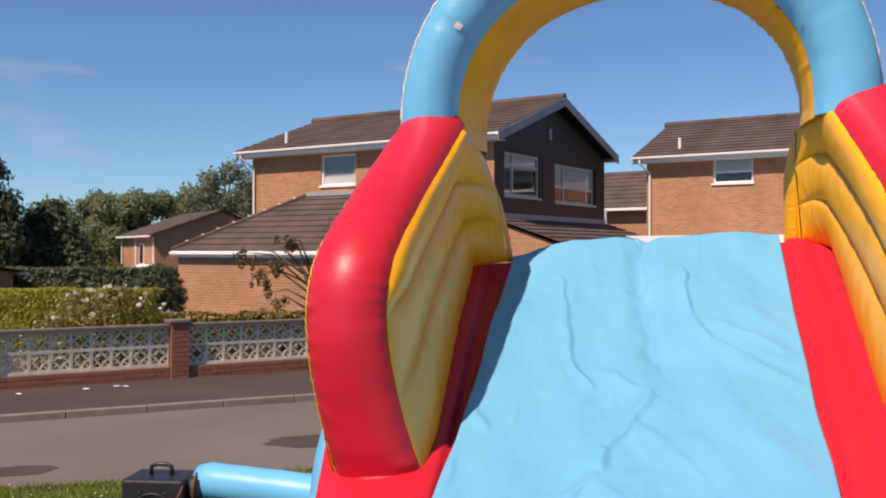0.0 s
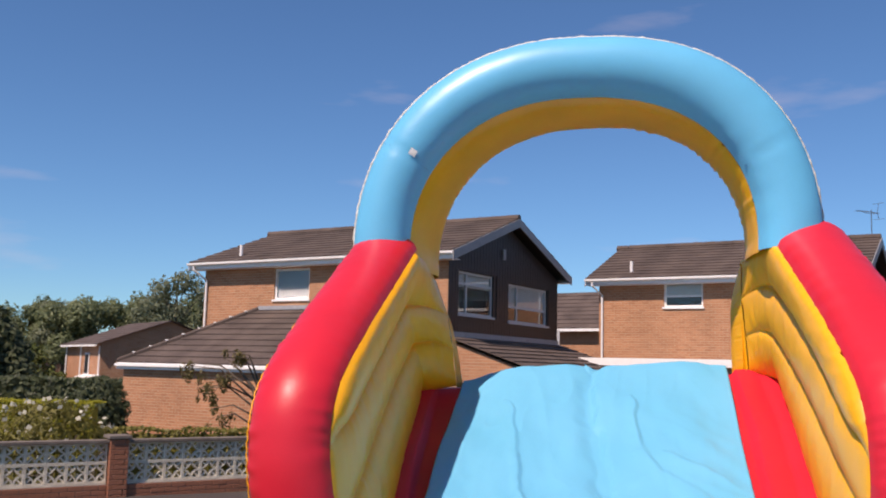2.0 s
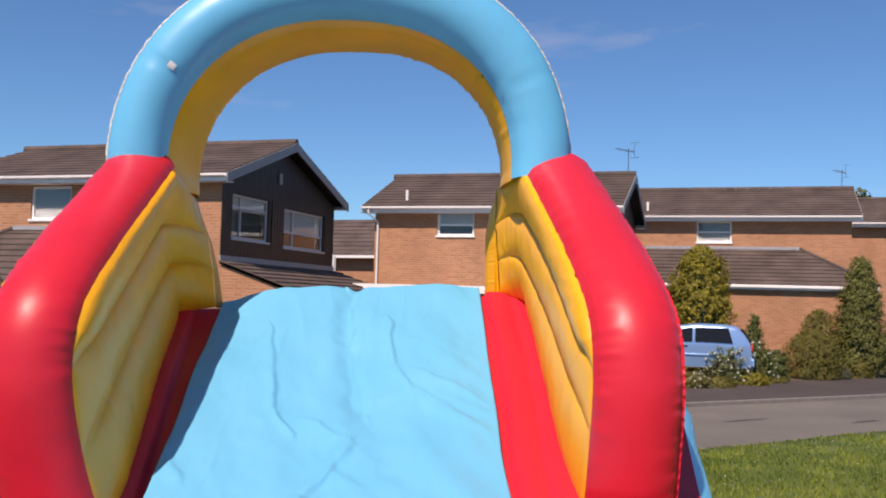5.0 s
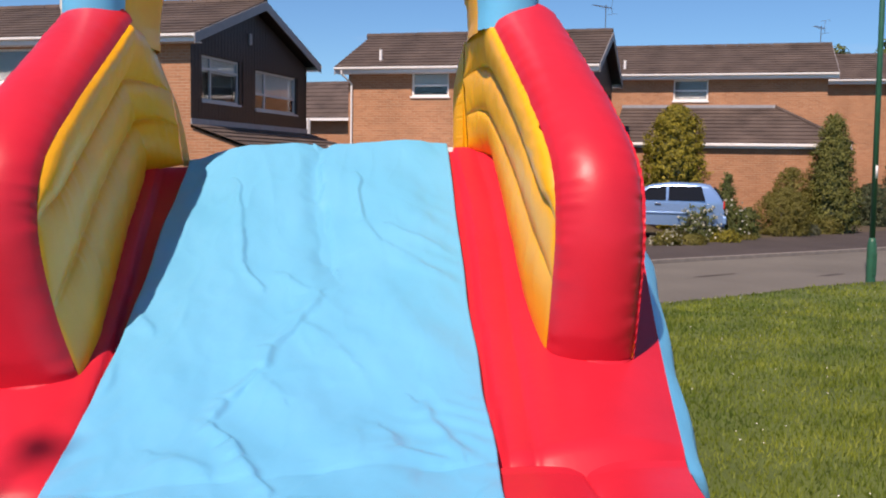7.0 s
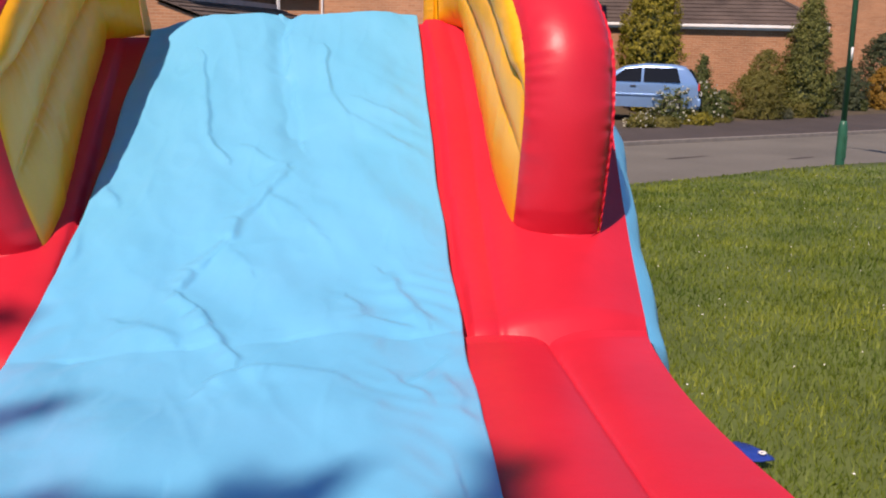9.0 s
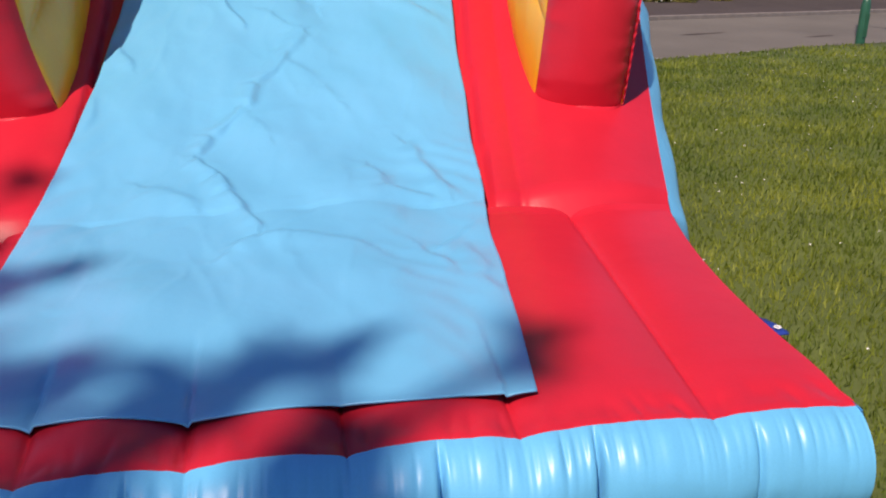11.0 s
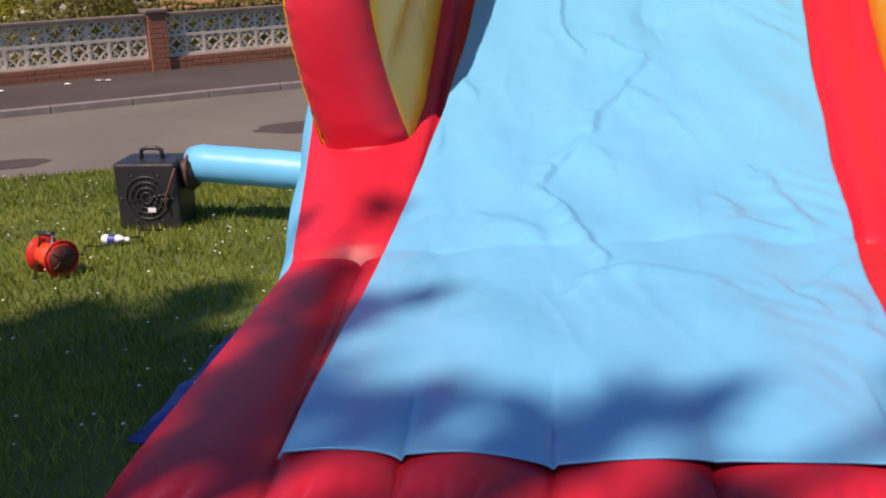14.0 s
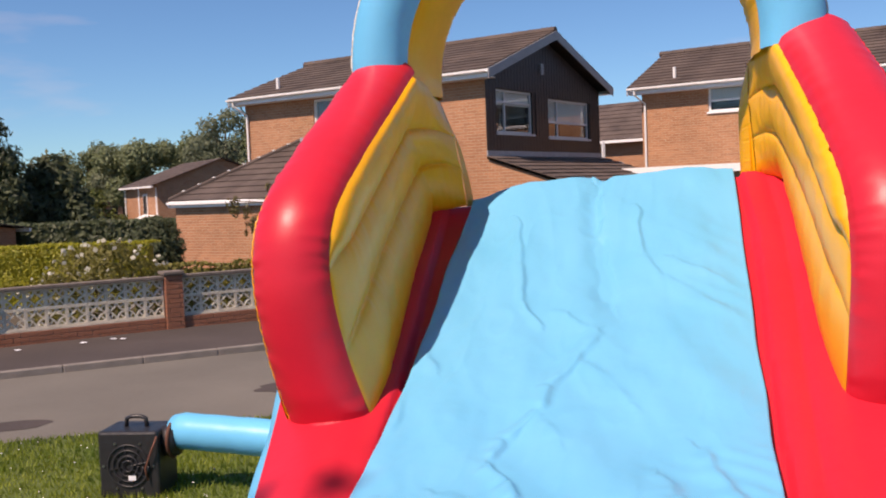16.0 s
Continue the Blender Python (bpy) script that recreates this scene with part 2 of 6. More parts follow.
LEAFWHITE = leaf_mat("leaf_white_flower", (0.40, 0.40, 0.30), (0.75, 0.73, 0.62))
LEAFORANGE = leaf_mat("leaf_orange", (0.30, 0.16, 0.02), (0.42, 0.26, 0.04))
# far leaves: distance haze is mixed into these paler, greyer greens
LEAFHAZE = leaf_mat("leaf_far_haze", (0.12, 0.15, 0.09), (0.20, 0.23, 0.13))
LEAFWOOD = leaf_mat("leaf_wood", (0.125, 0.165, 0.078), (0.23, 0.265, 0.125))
GRASSBLADE = leaf_mat("grass_blade", (0.105, 0.160, 0.014), (0.25, 0.315, 0.044))
# drier and greener patches across the blades
gn, gl = GRASSBLADE.node_tree.nodes, GRASSBLADE.node_tree.links
g_co, g_no, g_mx = gn.new("ShaderNodeTexCoord"), gn.new("ShaderNodeTexNoise"), gn.new("ShaderNodeMix")
g_no.inputs["Scale"].default_value, g_no.inputs["Detail"].default_value = 1.1, 6.0
g_mx.data_type, g_mx.blend_type = "RGBA", "MULTIPLY"
g_mx.inputs["Factor"].default_value = 1.0
g_rp = gn.new("ShaderNodeValToRGB")
g_rp.color_ramp.elements[0].position, g_rp.color_ramp.elements[0].color = 0.36, (0.62, 0.74, 0.62, 1)
g_rp.color_ramp.elements[1].position, g_rp.color_ramp.elements[1].color = 0.64, (1.45, 1.28, 1.15, 1)
gl.new(g_co.outputs["Object"], g_no.inputs["Vector"])
gl.new(g_no.outputs["Fac"], g_rp.inputs[0])
for lk in [k for k in gl if k.to_socket.name in ("Base Color", "Color") and k.to_node.type in ("BSDF_PRINCIPLED", "BSDF_TRANSLUCENT")]:
    src, dst = lk.from_socket, lk.to_socket
    gl.new(src, g_mx.inputs["A"])
    gl.new(g_mx.outputs["Result"], dst)
gl.new(g_rp.outputs[0], g_mx.inputs["B"])
GRASS = mat("lawn_turf", (0.085, 0.132, 0.022), 0.95, var=0.35, scale=1.3, bump=0.6, bscale=120, fine=25, hue=(0.13, 0.175, 0.035))
HEDGETOP = leaf_mat("hedge_clipped", (0.22, 0.23, 0.014), (0.36, 0.34, 0.022))
DAISY = mat("daisy_white", (0.8, 0.8, 0.76), 0.7, var=0.05)

# ---------- ground ----------
EDGE = [(-30, -4.0), (-14, 3.2), (-3.9, 7.95), (-1.4, 8.7), (3, 10.4), (7.36, 12.1), (10.8, 13.3), (13.2, 13.8), (20, 14.9), (60, 20)]
KERB = [(-30, 1.5), (-16, 7.6), (-5.7, 12.05), (-1.93, 13.95), (5, 16.6), (10.96, 18.84), (16.76, 20.4), (22, 21.9), (60, 32)]
GARD = [(-30, 3.8), (-17, 9.6), (-6.5, 14.35), (-2.8, 16.1), (5, 18.9), (12.72, 21.85), (15.5, 23.1), (19.2, 24.75), (26.4, 27.5), (60, 39)]
Z_ROAD, Z_PAVE = -0.36, -0.27


def line_y(pts, x):
    for (x0, y0), (x1, y1) in zip(pts, pts[1:]):
        if x <= x1:
            return y0 + (y1 - y0) * (x - x0) / (x1 - x0)
    return pts[-1][1]


def lawn_z(x, y):
    e = line_y(EDGE, x)
    t = min(max((y - 2.5) / max(e - 2.5, 0.5), 0), 1)
    return -0.15 * t * t + 0.02 * noise.noise((x * 0.35, y * 0.35, 0))


def strip(a, b, za, zb, n=60, x0=-30, x1=60):
    """A ground strip between two lines, one above the other in plan."""
    bm = bmesh.new()
    def fn(u, v):
        x = lerp(x0, x1, u)
        return Vector((x, lerp(line_y(a, x), line_y(b, x), v), lerp(za, zb, v)))
    grid(bm, fn, n, 2)
    return bm


bm = bmesh.new()
grid(bm, lambda u, v: Vector((lerp(-900, 900, u), lerp(-700, 1100, v), -0.46)), 12, 12)
single("ground", bm, SOIL, "open grassy earth reaching the horizon", "ground", kind="structure")
bm = bmesh.new()


def lawn_pt(u, v):
    x = lerp(-30, 60, u)
    y = lerp(-22, line_y(EDGE, x), v)
    return Vector((x, y, lawn_z(x, y)))


V = grid(bm, lawn_pt, 120, 60)
low = [bm.verts.new(r[-1].co - Vector((0, -0.03, 0.3))) for r in V]
for i in range(len(V) - 1):
    bm.faces.new((V[i][-1], V[i + 1][-1], low[i + 1], low[i]))
single("lawn", bm, GRASS, "mown green lawn dotted with daisies beside the road", "lawn", kind="structure", smooth=True)
single("road", strip([(x, y - 0.4) for x, y in EDGE], KERB, Z_ROAD, Z_ROAD), ASPHALT, "worn grey asphalt road with darker patches", "road", kind="structure")
single("pavement", strip([(x, y + 0.12) for x, y in KERB], GARD, Z_PAVE, Z_PAVE + 0.04), PAVEMAT, "dark asphalt pavement behind a concrete kerb", "pavement", kind="structure")
kerb = root("kerb", pose(0, 0, 0), "weathered concrete kerb along the road", "kerb", kind="structure")
kb = None
xs = -13.0
while xs < 32.0:
    p0 = Vector((xs, line_y(KERB, xs), 0))
    dx = 0.905
    p1 = Vector((xs + dx, line_y(KERB, xs + dx), 0))
    L = (p1 - p0).length
    if kb is None:
        bm = bmesh.new()
        box(bm, 0, 0, -0.2, 0.95, 0.125, 0, 0.012)
        ko = part("kerb_stone", bm, KERBMAT, kerb)
        kb = ko.data
    else:
        ko = new("kerb_stone", kb)
        ko.parent = kerb
    ko.location = (p0.x, p0.y, Z_PAVE + 0.003)
    ko.rotation_euler = (0, 0, math.atan2(p1.y - p0.y, p1.x - p0.x))
    ko.scale = ((L - 0.006) / 0.95, 1, 1)
    xs += dx
bm = bmesh.new()


def garden_z(x, y):
    g = line_y(GARD, x)
    return Z_PAVE + 0.02 + 0.5 * min(max((x - 10) / 14, 0), 1) * min(max((y - g) / (62 - g) * 3, 0), 1)


def gard_pt(u, v):
    x = lerp(-30, 60, u)
    y = lerp(line_y(GARD, x), 62, v)
    return Vector((x, y, garden_z(x, y)))


V = grid(bm, gard_pt, 60, 10)
low = [bm.verts.new(r[0].co - Vector((0, 0, 0.2))) for r in V]
for i in range(len(V) - 1):
    bm.faces.new((V[i][0], V[i + 1][0], low[i + 1], low[i]))
single("front_gardens", bm, SOIL, "soil and rough grass of the front gardens", "garden", kind="structure")

# ---------- inflatable slide ----------
AXIS = 9.0
SL = pose(0.5, 2.0, -0.02, 0, 0, -AXIS)
slide = root("inflatable_slide", SL, "inflatable slide in red, blue and yellow PVC standing on the lawn", "inflatable slide")
HW = 1.40           # half the base's width
MID = 1.66          # where the landing meets the slope
TOPY, TOPZ = 4.60, 1.828
LAND = 0.50


def ramp(v):
    v = min(max(v, 0), 1)
    return v * v * (3 - 2 * v)


def base_z(y, x=-1.0):
    """Height of the padded base: it stands a little higher on one side, and sags at one corner of the crest."""
    tilt = 0.04 * (x + 1.0) - 0.085 * ramp((-0.45 - x) / 0.4) * ramp((y - 3.7) / 0.8) - 0.03 * ramp((x - 0.6) / 0.5) * ramp((y - 3.9) / 0.6)
    if y < MID:
        return LAND + tilt
    if y < TOPY:
        t = (y - MID) / (TOPY - MID)      # the slope is a little hollow
        return LAND + (TOPZ - LAND) * t * (0.52 + 0.48 * t) + tilt
    return TOPZ + tilt


VALLEYS = [-1.36, -1.02, -0.72, -0.36, 0.0, 0.41, 0.90, 1.36]


def chamber(x):
    """0 at the seams between the landing's air chambers, 1 in the middle of one."""
    for a, b in zip(VALLEYS, VALLEYS[1:]):
        if x <= b:
            t = min(max((x - a) / (b - a), 0), 1)
            return (4 * t * (1 - t)) ** 0.5
    return 0


def half_w(y, sg=1):
    """Half the base's width at y; it has settled a little wider on one side."""
    t = min(max(y / MID, 0), 1)
    k = min(max(y - MID, 0), 1.9)
    return lerp(1.29, 1.44, t) - 0.27 * t * (1 - t) + 0.25 * k if sg > 0 else lerp(1.41, 1.43, t) + 0.17 * k


def front_y(x):
    return 0.06 + 0.025 * x


# landing
def landing_pt(u, v):
    s = 2 * u - 1
    x = s * half_w(MID * v, s)
    y = lerp(front_y(x), MID + 0.05, v)
    e = min(1, 7 * v) ** 0.5
    ed = (1 - abs(s) ** 6)
    z = base_z(y, x) + (0.055 * chamber(x / (1 + 0.13 * v)) - 0.050) * ed * (0.45 + 0.55 * e) - 0.022 * (1 - e) - 0.02 * (1 - ed)
    gather = max(0, 1 - 2.6 * abs(noise.noise((x * 14, v * 6, 3.3)))) * 0.011 * math.exp(-((v - 0.035) / 0.03) ** 2)
    return Vector((x, y, z - gather))


bm = bmesh.new()
grid(bm, landing_pt, 420, 110)
part("landing_top", bm, RED, slide, "glossy red padded landing", True)

# front face, with its vertical seams and gathered top edge
FSEAM = [-1.40, -1.05, -0.74, -0.48, -0.01, 0.214, 0.592, 1.0, 1.34]


def fchamber(x):
    for a, b in zip(FSEAM, FSEAM[1:]):
        if x <= b:
            t = min(max((x - a) / (b - a), 0), 1)
            return (4 * t * (1 - t)) ** 0.4
    return 0


def front_pt(u, v):
    top = landing_pt(u, 0)
    x, y0, top = top.x, top.y, top.z
    z = lerp(0.215 + 0.03 * ramp((x + 1) / 2), top, v)
    prof = (4 * v * (1 - v)) ** 0.55
    def pleat(q, sd):
        return max(0, 1 - 2.6 * abs(noise.noise((q, v * 0.35, sd)))) ** 1.4
    up, lo = math.exp(-((1 - v) / 0.15) ** 1.4), math.exp(-(v / 0.22) ** 1.5)
    live = 0.5 + 0.9 * max(0, noise.noise((x * 3.1, 0, 9)) + 0.3)
    g = (0.030 * pleat(x * 17, 0.4) + 0.020 * pleat(x * 40, 2.4)) * live * up * (1 - v) ** 0.35 * 1.2
    g += (0.026 * pleat(x * 12, 5.4) + 0.016 * pleat(x * 26, 3.3)) * lo * min(1, 8 * v)
    g += sum((0.045 if q in (-0.48, 0.214, 0.592) else 0.012) * math.exp(-((x - q + 0.012 * (v - 0.5)) / 0.008) ** 2) for q in FSEAM[1:-1]) * (4 * v * (1 - v)) ** 0.4
    g += noise.noise((x * 5, v * 2.2, 7.0)) * 0.014 * (4 * v * (1 - v))
    y = y0 - (0.098 + 0.028 * fchamber(x)) * prof + g
    return Vector((x, y, z))


bm = bmesh.new()
grid(bm, front_pt, 620, 44)
part("front_panel", bm, BLUE, slide, "light blue front panel with gathered seams", True)
bm = bmesh.new()
def skirt_pt(u, v):
    p = front_pt(u, 0)
    z = lerp(0.0, p.z, v)
    return Vector((p.x, p.y + 0.004 - 0.045 * math.sin(math.pi * v) + 0.016 * noise.noise((p.x * 16, v * 2, 3.0)) * v, z))


grid(bm, skirt_pt, 160, 12)
part("skirt", bm, RED, slide, "red strip below the front panel", True)
bm = bmesh.new()
def hem_tape(u, v):
    q = front_pt(u, 0)
    rag = 0.010 * noise.noise((q.x * 22, 0.3, 1.0)) + 0.006 * noise.noise((q.x * 70, 0.3, 4.0))
    return q + Vector((0, -0.014 - 0.010 * v + 0.006 * noise.noise((q.x * 18, v, 2.0)), 0.004 - (0.022 + rag) * v))


grid(bm, hem_tape, 320, 3)
part("seam_tape", bm, PIPING, slide, "pale frayed seam tape", True)


# sides, one panel each along landing and slope
def side_panel(sg):
    def fn(u, v):
        y = lerp(front_y(sg * 1.35) - 0.03, 5.25, u)
        top = base_z(y, sg * half_w(y, sg)) - (0.05 if y > MID else 0.035)
        z = lerp(0.0, top, v)
        x = half_w(y, sg) + (lerp(0.03, 0.125 if sg > 0 else 0.08, ramp((y - MID + 0.25) / 0.4)) + 0.012 * math.sin(y * 9)) * (4 * v * (1 - v)) ** 0.42
        return Vector((sg * x, y, z))
    b = bmesh.new()
    grid(b, fn, 110, 14)
    return part("side_panel", b, BLUE, slide, "light blue side panel", True)


for sg in (-1, 1):
    side_panel(sg)


# slope: two padded strips and the middle under the sheet
def slope_pt(u, v):
    y = lerp(MID - 0.03, TOPY, v)
    s = 2 * u - 1
    hw = half_w(y, s)
    x = s * hw
    ed = 1 - abs(s) ** 10
    inner_e = lerp(0.705, 0.93, min((y - MID) / 2.4, 1)) if s > 0 else 1.0
    k = (abs(x) - inner_e) / (hw - inner_e)
    if s > 0 and 0 < k < 0.16:                # narrow strip beside the lane, then a crease
        pad = 0.034 + 0.008 * math.sin(math.pi * k / 0.16)
    elif 0 < k < 1:
        j = (k - 0.16) / 0.84 if s > 0 else k
        pad = 0.052 * (4 * j * (1 - j)) ** 0.5 + (0.030 if s > 0 else 0.026)
    else:
        pad = 0.0
    nrm = Vector((0, -(TOPZ - LAND), TOPY - MID)).normalized()
    p = Vector((x, y, base_z(y, x))) + nrm * ((pad - 0.03) * ed - 0.03 * (1 - ed))
    if v < 0.05:
        p.z -= 0.16 * (1 - v / 0.05)
    return p


bm = bmesh.new()
grid(bm, slope_pt, 200, 70)
part("slope_base", bm, RED, slide, "glossy red padded slope either side of the sheet", True)
bm = bmesh.new()
grid(bm, lambda u, v: Vector((lerp(-HW, HW, u), lerp(TOPY, 5.25, v), base_z(5, lerp(-HW, HW, u)) - 0.035 + 0.01 * math.sin(math.pi * v))), 20, 8)
part("platform", bm, RED, slide, "red platform behind the crest", True)
bm = bmesh.new()
grid(bm, lambda u, v: Vector((lerp(-HW, HW, u), 5.25 + 0.1 * math.sin(math.pi * v), lerp(0, base_z(5, lerp(-HW, HW, u)) - 0.035, v))), 20, 10)
part("back_panel", bm, BLUE, slide, "", True)

# wings
ABACK = 4.52
OUT = {-1: (0.0, 0.10, 0.16, 0.155, 0.11, 0.055, 0.0), 1: (0.0, 0.0, 0.005, 0.005, -0.005, -0.02, -0.04)}
EDGE_YZ = [(2.56, 0.71), (2.49, 1.08), (2.46, 1.45), (2.56, 1.75), (2.95, 2.02), (3.46, 2.30), (3.95, 2.57)]


def wing(sg):
    up = (0.125, 0.06, 0.02, 0.03, 0.06, 0.085, 0.10) if sg > 0 else (0.015, 0, 0, 0, 0, 0, 0)
    edge = [(y, z + d) for (y, z), d in zip(EDGE_YZ, up)]
    INNER = [(1.07 + o, y, z) for o, (y, z) in zip(OUT[sg], edge)]
    if sg > 0:
        OUTER = [(1.47 + 0.02 * k / 6 + o * 0.85, y - 0.09 * (1 - k / 6), z) for k, (o, (y, z)) in enumerate(zip(OUT[sg], edge))]
    else:       # this wing is turned a little outwards
        OUTER = [(1.49 - 0.03 * k / 6 + o * 0.85, y + 0.05 * (1 - k / 6), z + 0.03 * (z - 1.8) * (1 - k / 6)) for k, (o, (y, z)) in enumerate(zip(OUT[sg], edge))]

    # red bolster along the front edge
    def bol(u, v):
        i, o = along(INNER, u), along(OUTER, u)
        d = (along(INNER, min(u + 0.01, 1)) - along(INNER, max(u - 0.01, 0))).normalized()
        nrm = (o - i).cross(d).normalized()
        if nrm.y > 0:
            nrm = -nrm
        amp = 0.125 * min(1, 0.7 + 3.0 * u) * (1 - 0.12 * u)
        pk = 0.016 * noise.noise((u * 38, v * 2, 2.0 * sg)) * (2 * abs(v - 0.5)) ** 3
        kink = math.exp(-((u - 0.42) / 0.07) ** 2)
        pk += 0.012 * kink * noise.noise((u * 95, 0.4, sg)) * max(0, 1 - v / 0.34) ** 1.2 + 0.014 * noise.noise((u * 70, 3.1, sg)) * max(0, v - 0.86) * 7
        p = i.lerp(o, v) + nrm * (amp * (4 * v * (1 - v)) ** 0.6 + pk)
        return Vector((sg * p.x, p.y, p.z))
    b = bmesh.new()
    V = grid(b, bol, 150, 26)
    # rounded foot that closes the bolster on the slope
    foot = V[0]
    prev = foot
    for k in range(1, 7):
        t = k / 6
        row = []
        for j, w in enumerate(foot):
            s = j / 26
            base = Vector(INNER[0]).lerp(Vector(OUTER[0]), s)
            base = Vector((sg * base.x, base.y + 0.12, base.z - 0.02))
            q = w.co.lerp(base, t)
            q.z -= 0.055 * math.sin(math.pi * s) * math.sin(math.pi * min(1, 1.2 * t)) + 0.010 * noise.noise((s * 22, t * 2, sg * 3.0)) * (1 - t)
            row.append(b.verts.new(q))
        for j in range(26):
            b.faces.new((prev[j], prev[j + 1], row[j + 1], row[j]))
        prev = row
    part("bolster", b, RED, slide, "glossy red inflated front bolster", True)
    # gathered flap where the foot is sewn to the slope
    b = bmesh.new()

    def flap(u, v):
        base = Vector(INNER[0]).lerp(Vector(OUTER[0]), u)
        y = base.y - (0.02 + 0.13 * math.sin(math.pi * u)) * (1 - 0.5 * v)
        return Vector((sg * base.x, y, base_z(y, sg * base.x) + 0.03 + 0.045 * v * math.sin(math.pi * u) + 0.004 * noise.noise((u * 30, v * 3, 1.0))))
    grid(b, flap, 40, 6)
    part("foot_flap", b, RED, slide, "", True)

    # ribbed yellow inner face: three air chambers that run up the slope, over a mitred knee and in to the back
    notch = (0.0, 0.18, 0.36) if sg < 0 else (0.0, 0.215, 0.36)
    if sg < 0:
        mids = [(1.11, 3.45, 0), (1.19, 3.35, 1.55), (1.215, 3.2, 1.83)]
        knees = [(1.115, 4.54, 0), (1.15, 4.32, 2.0), (1.165, 3.97, 2.223)]
        ends = [(0.865, 4.60, 0), (0.894, 4.58, 1.982), (0.933, 4.58, 2.202), (1.017, 4.58, 2.431)]
    else:
        mids = [(1.165, 3.6, 0), (1.13, 3.4, 1.70), (1.11, 3.3, 2.0)]
        knees = [(1.225, 4.50, 0), (1.125, 4.26, 2.105), (1.11, 4.20, 2.395)]
        ends = [(1.03, 4.62, 0), (1.01, 4.61, 2.102), (0.985, 4.60, 2.348), (0.985, 4.58, 2.586)]
    UK = 0.74

    def seam(k, u):
        """Seam k of the ribs, from the bolster up the slope to the knee, then in to the back."""
        knee = along(INNER, 0.97) if k == 3 else Vector(knees[k])
        if u > UK:
            w = (u - UK) / (1 - UK)
            q = knee.lerp(Vector(ends[k]), w)
            q.z += (0.03 if k else 0.0) * math.sin(math.pi * w)
        elif k == 3:
            q = along(INNER, lerp(0.36, 0.97, u / UK))
        else:
            a = u / UK
            f, m = along(INNER, notch[k]), Vector(mids[k])
            q = 2 * (1 - a) * a * (2 * m - 0.5 * (f + knee)) + (1 - a) ** 2 * f + a * a * knee
        if k == 0:
            q.z = base_z(q.y, sg * q.x) - 0.01
        return q

    def rib(u, v):
        k = min(int(v * 3), 2)
        f = v * 3 - k
        s0, s1 = seam(k, u), seam(k + 1, u)
        p = s0.lerp(s1, f)
        B = min(0.34 * (s0 - s1).length, 0.062)
        a = min(u / UK, 1.0)
        w = max(0.0, (u - UK) / (1 - UK))
        bul = B * (4 * f * (1 - f)) ** 0.5 * min(1, 6 * u) ** 0.6
        bul *= 1 - 0.35 * w
        edge = along(INNER, lerp(notch[k], notch[k + 1] if k < 2 else 0.36, f)) if k < 2 else along(INNER, 0.36)
        p += (edge - seam(k, 0).lerp(seam(k + 1, 0), f)) * (1 - a) ** 3
        pk = noise.noise((u * 26, v * 8, 5 * sg)) * 0.005 * min(1, u * 5)
        pk += 0.010 * noise.noise((u * 60, k * 3.0, sg)) * (2 * abs(f - 0.5)) ** 4 * min(1, u * 6)
        inw = bul * (1 - w) + pk                        # towards the lane
        fwd = bul * (a ** 3 if w == 0 else 1.0)         # towards the viewer's end
        drop = 0.25 * bul * (1 - w)
        return Vector((sg * (p.x - inw), p.y - fwd, p.z - drop))
    b = bmesh.new()
    grid(b, rib, 150, 84)
    part("ribbed_panel", b, YELLOW, slide, "yellow inner wall with three inflated ribs", True)
    # puckered strip behind the ribs, and the panels that close the wing
    b = bmesh.new()

    def back_strip(u, v):
        i = min(int(v * 3), 2)
        e = Vector(ends[i]).lerp(Vector(ends[i + 1]), v * 3 - i)
        if i == 0:
            e.z = lerp(base_z(4.6, sg * e.x) - 0.02, ends[1][2], v * 3)
        pk = 0.007 * noise.noise((v * 62, u * 1.5, 4.0 + sg)) * (1 - 0.5 * u)
        return Vector((sg * (e.x - (0.03 if sg < 0 else 0.075) * math.sin(0.5 * math.pi * u) * (1 - v) ** 0.6 + pk * (1 - 0.7 * v)), e.y + 0.16 * u, e.z - 0.10 * u * v))
    grid(b, back_strip, 10, 90)
    part("back_edge", b, YELLOW, slide, "puckered yellow edge strip", True)
    b = bmesh.new()
    grid(b, lambda u, v: Vector((sg * lerp(lerp(1.0, ends[3][0], v), 1.44, u), ABACK + 0.10 + 0.09 * math.sin(math.pi * u), lerp(TOPZ - 0.1, ends[3][2], v))), 10, 24)
    part("rear_panel", b, YELLOW, slide, "", True)
    if sg < 0:
        b = bmesh.new()
        tip = along(INNER, 0.0)
        grid(b, lambda u, v: Vector((sg * (tip.x - 0.018 * u), tip.y - 0.012 + 0.02 * v, tip.z - 0.012 + 0.05 * v - 0.01 * u)), 3, 4)
        part("corner_tag", b, YELLOW, slide, "loose yellow tag at the foot of the seam")

    def outer(u, v):
        f = along(OUTER, v)
        bk = Vector((1.45, ABACK + 0.03, lerp(1.75, ends[3][2] + 0.06, v)))
        yl = lerp(2.47, ABACK, u)
        p = f.lerp(bk, u)
        if v < 0.15:
            p.z = lerp(base_z(yl, sg * 1.4) - 0.02, p.z, v / 0.15)
        return Vector((sg * (p.x + 0.07 * math.sin(math.pi * min(1, u * 1.0)) * math.sin(math.pi * v)), p.y, p.z))
    b = bmesh.new()
    grid(b, outer, 26, 40)
    part("outer_panel", b, YELLOW, slide, "yellow outer wall", True)
    b = bmesh.new()
    pts = []
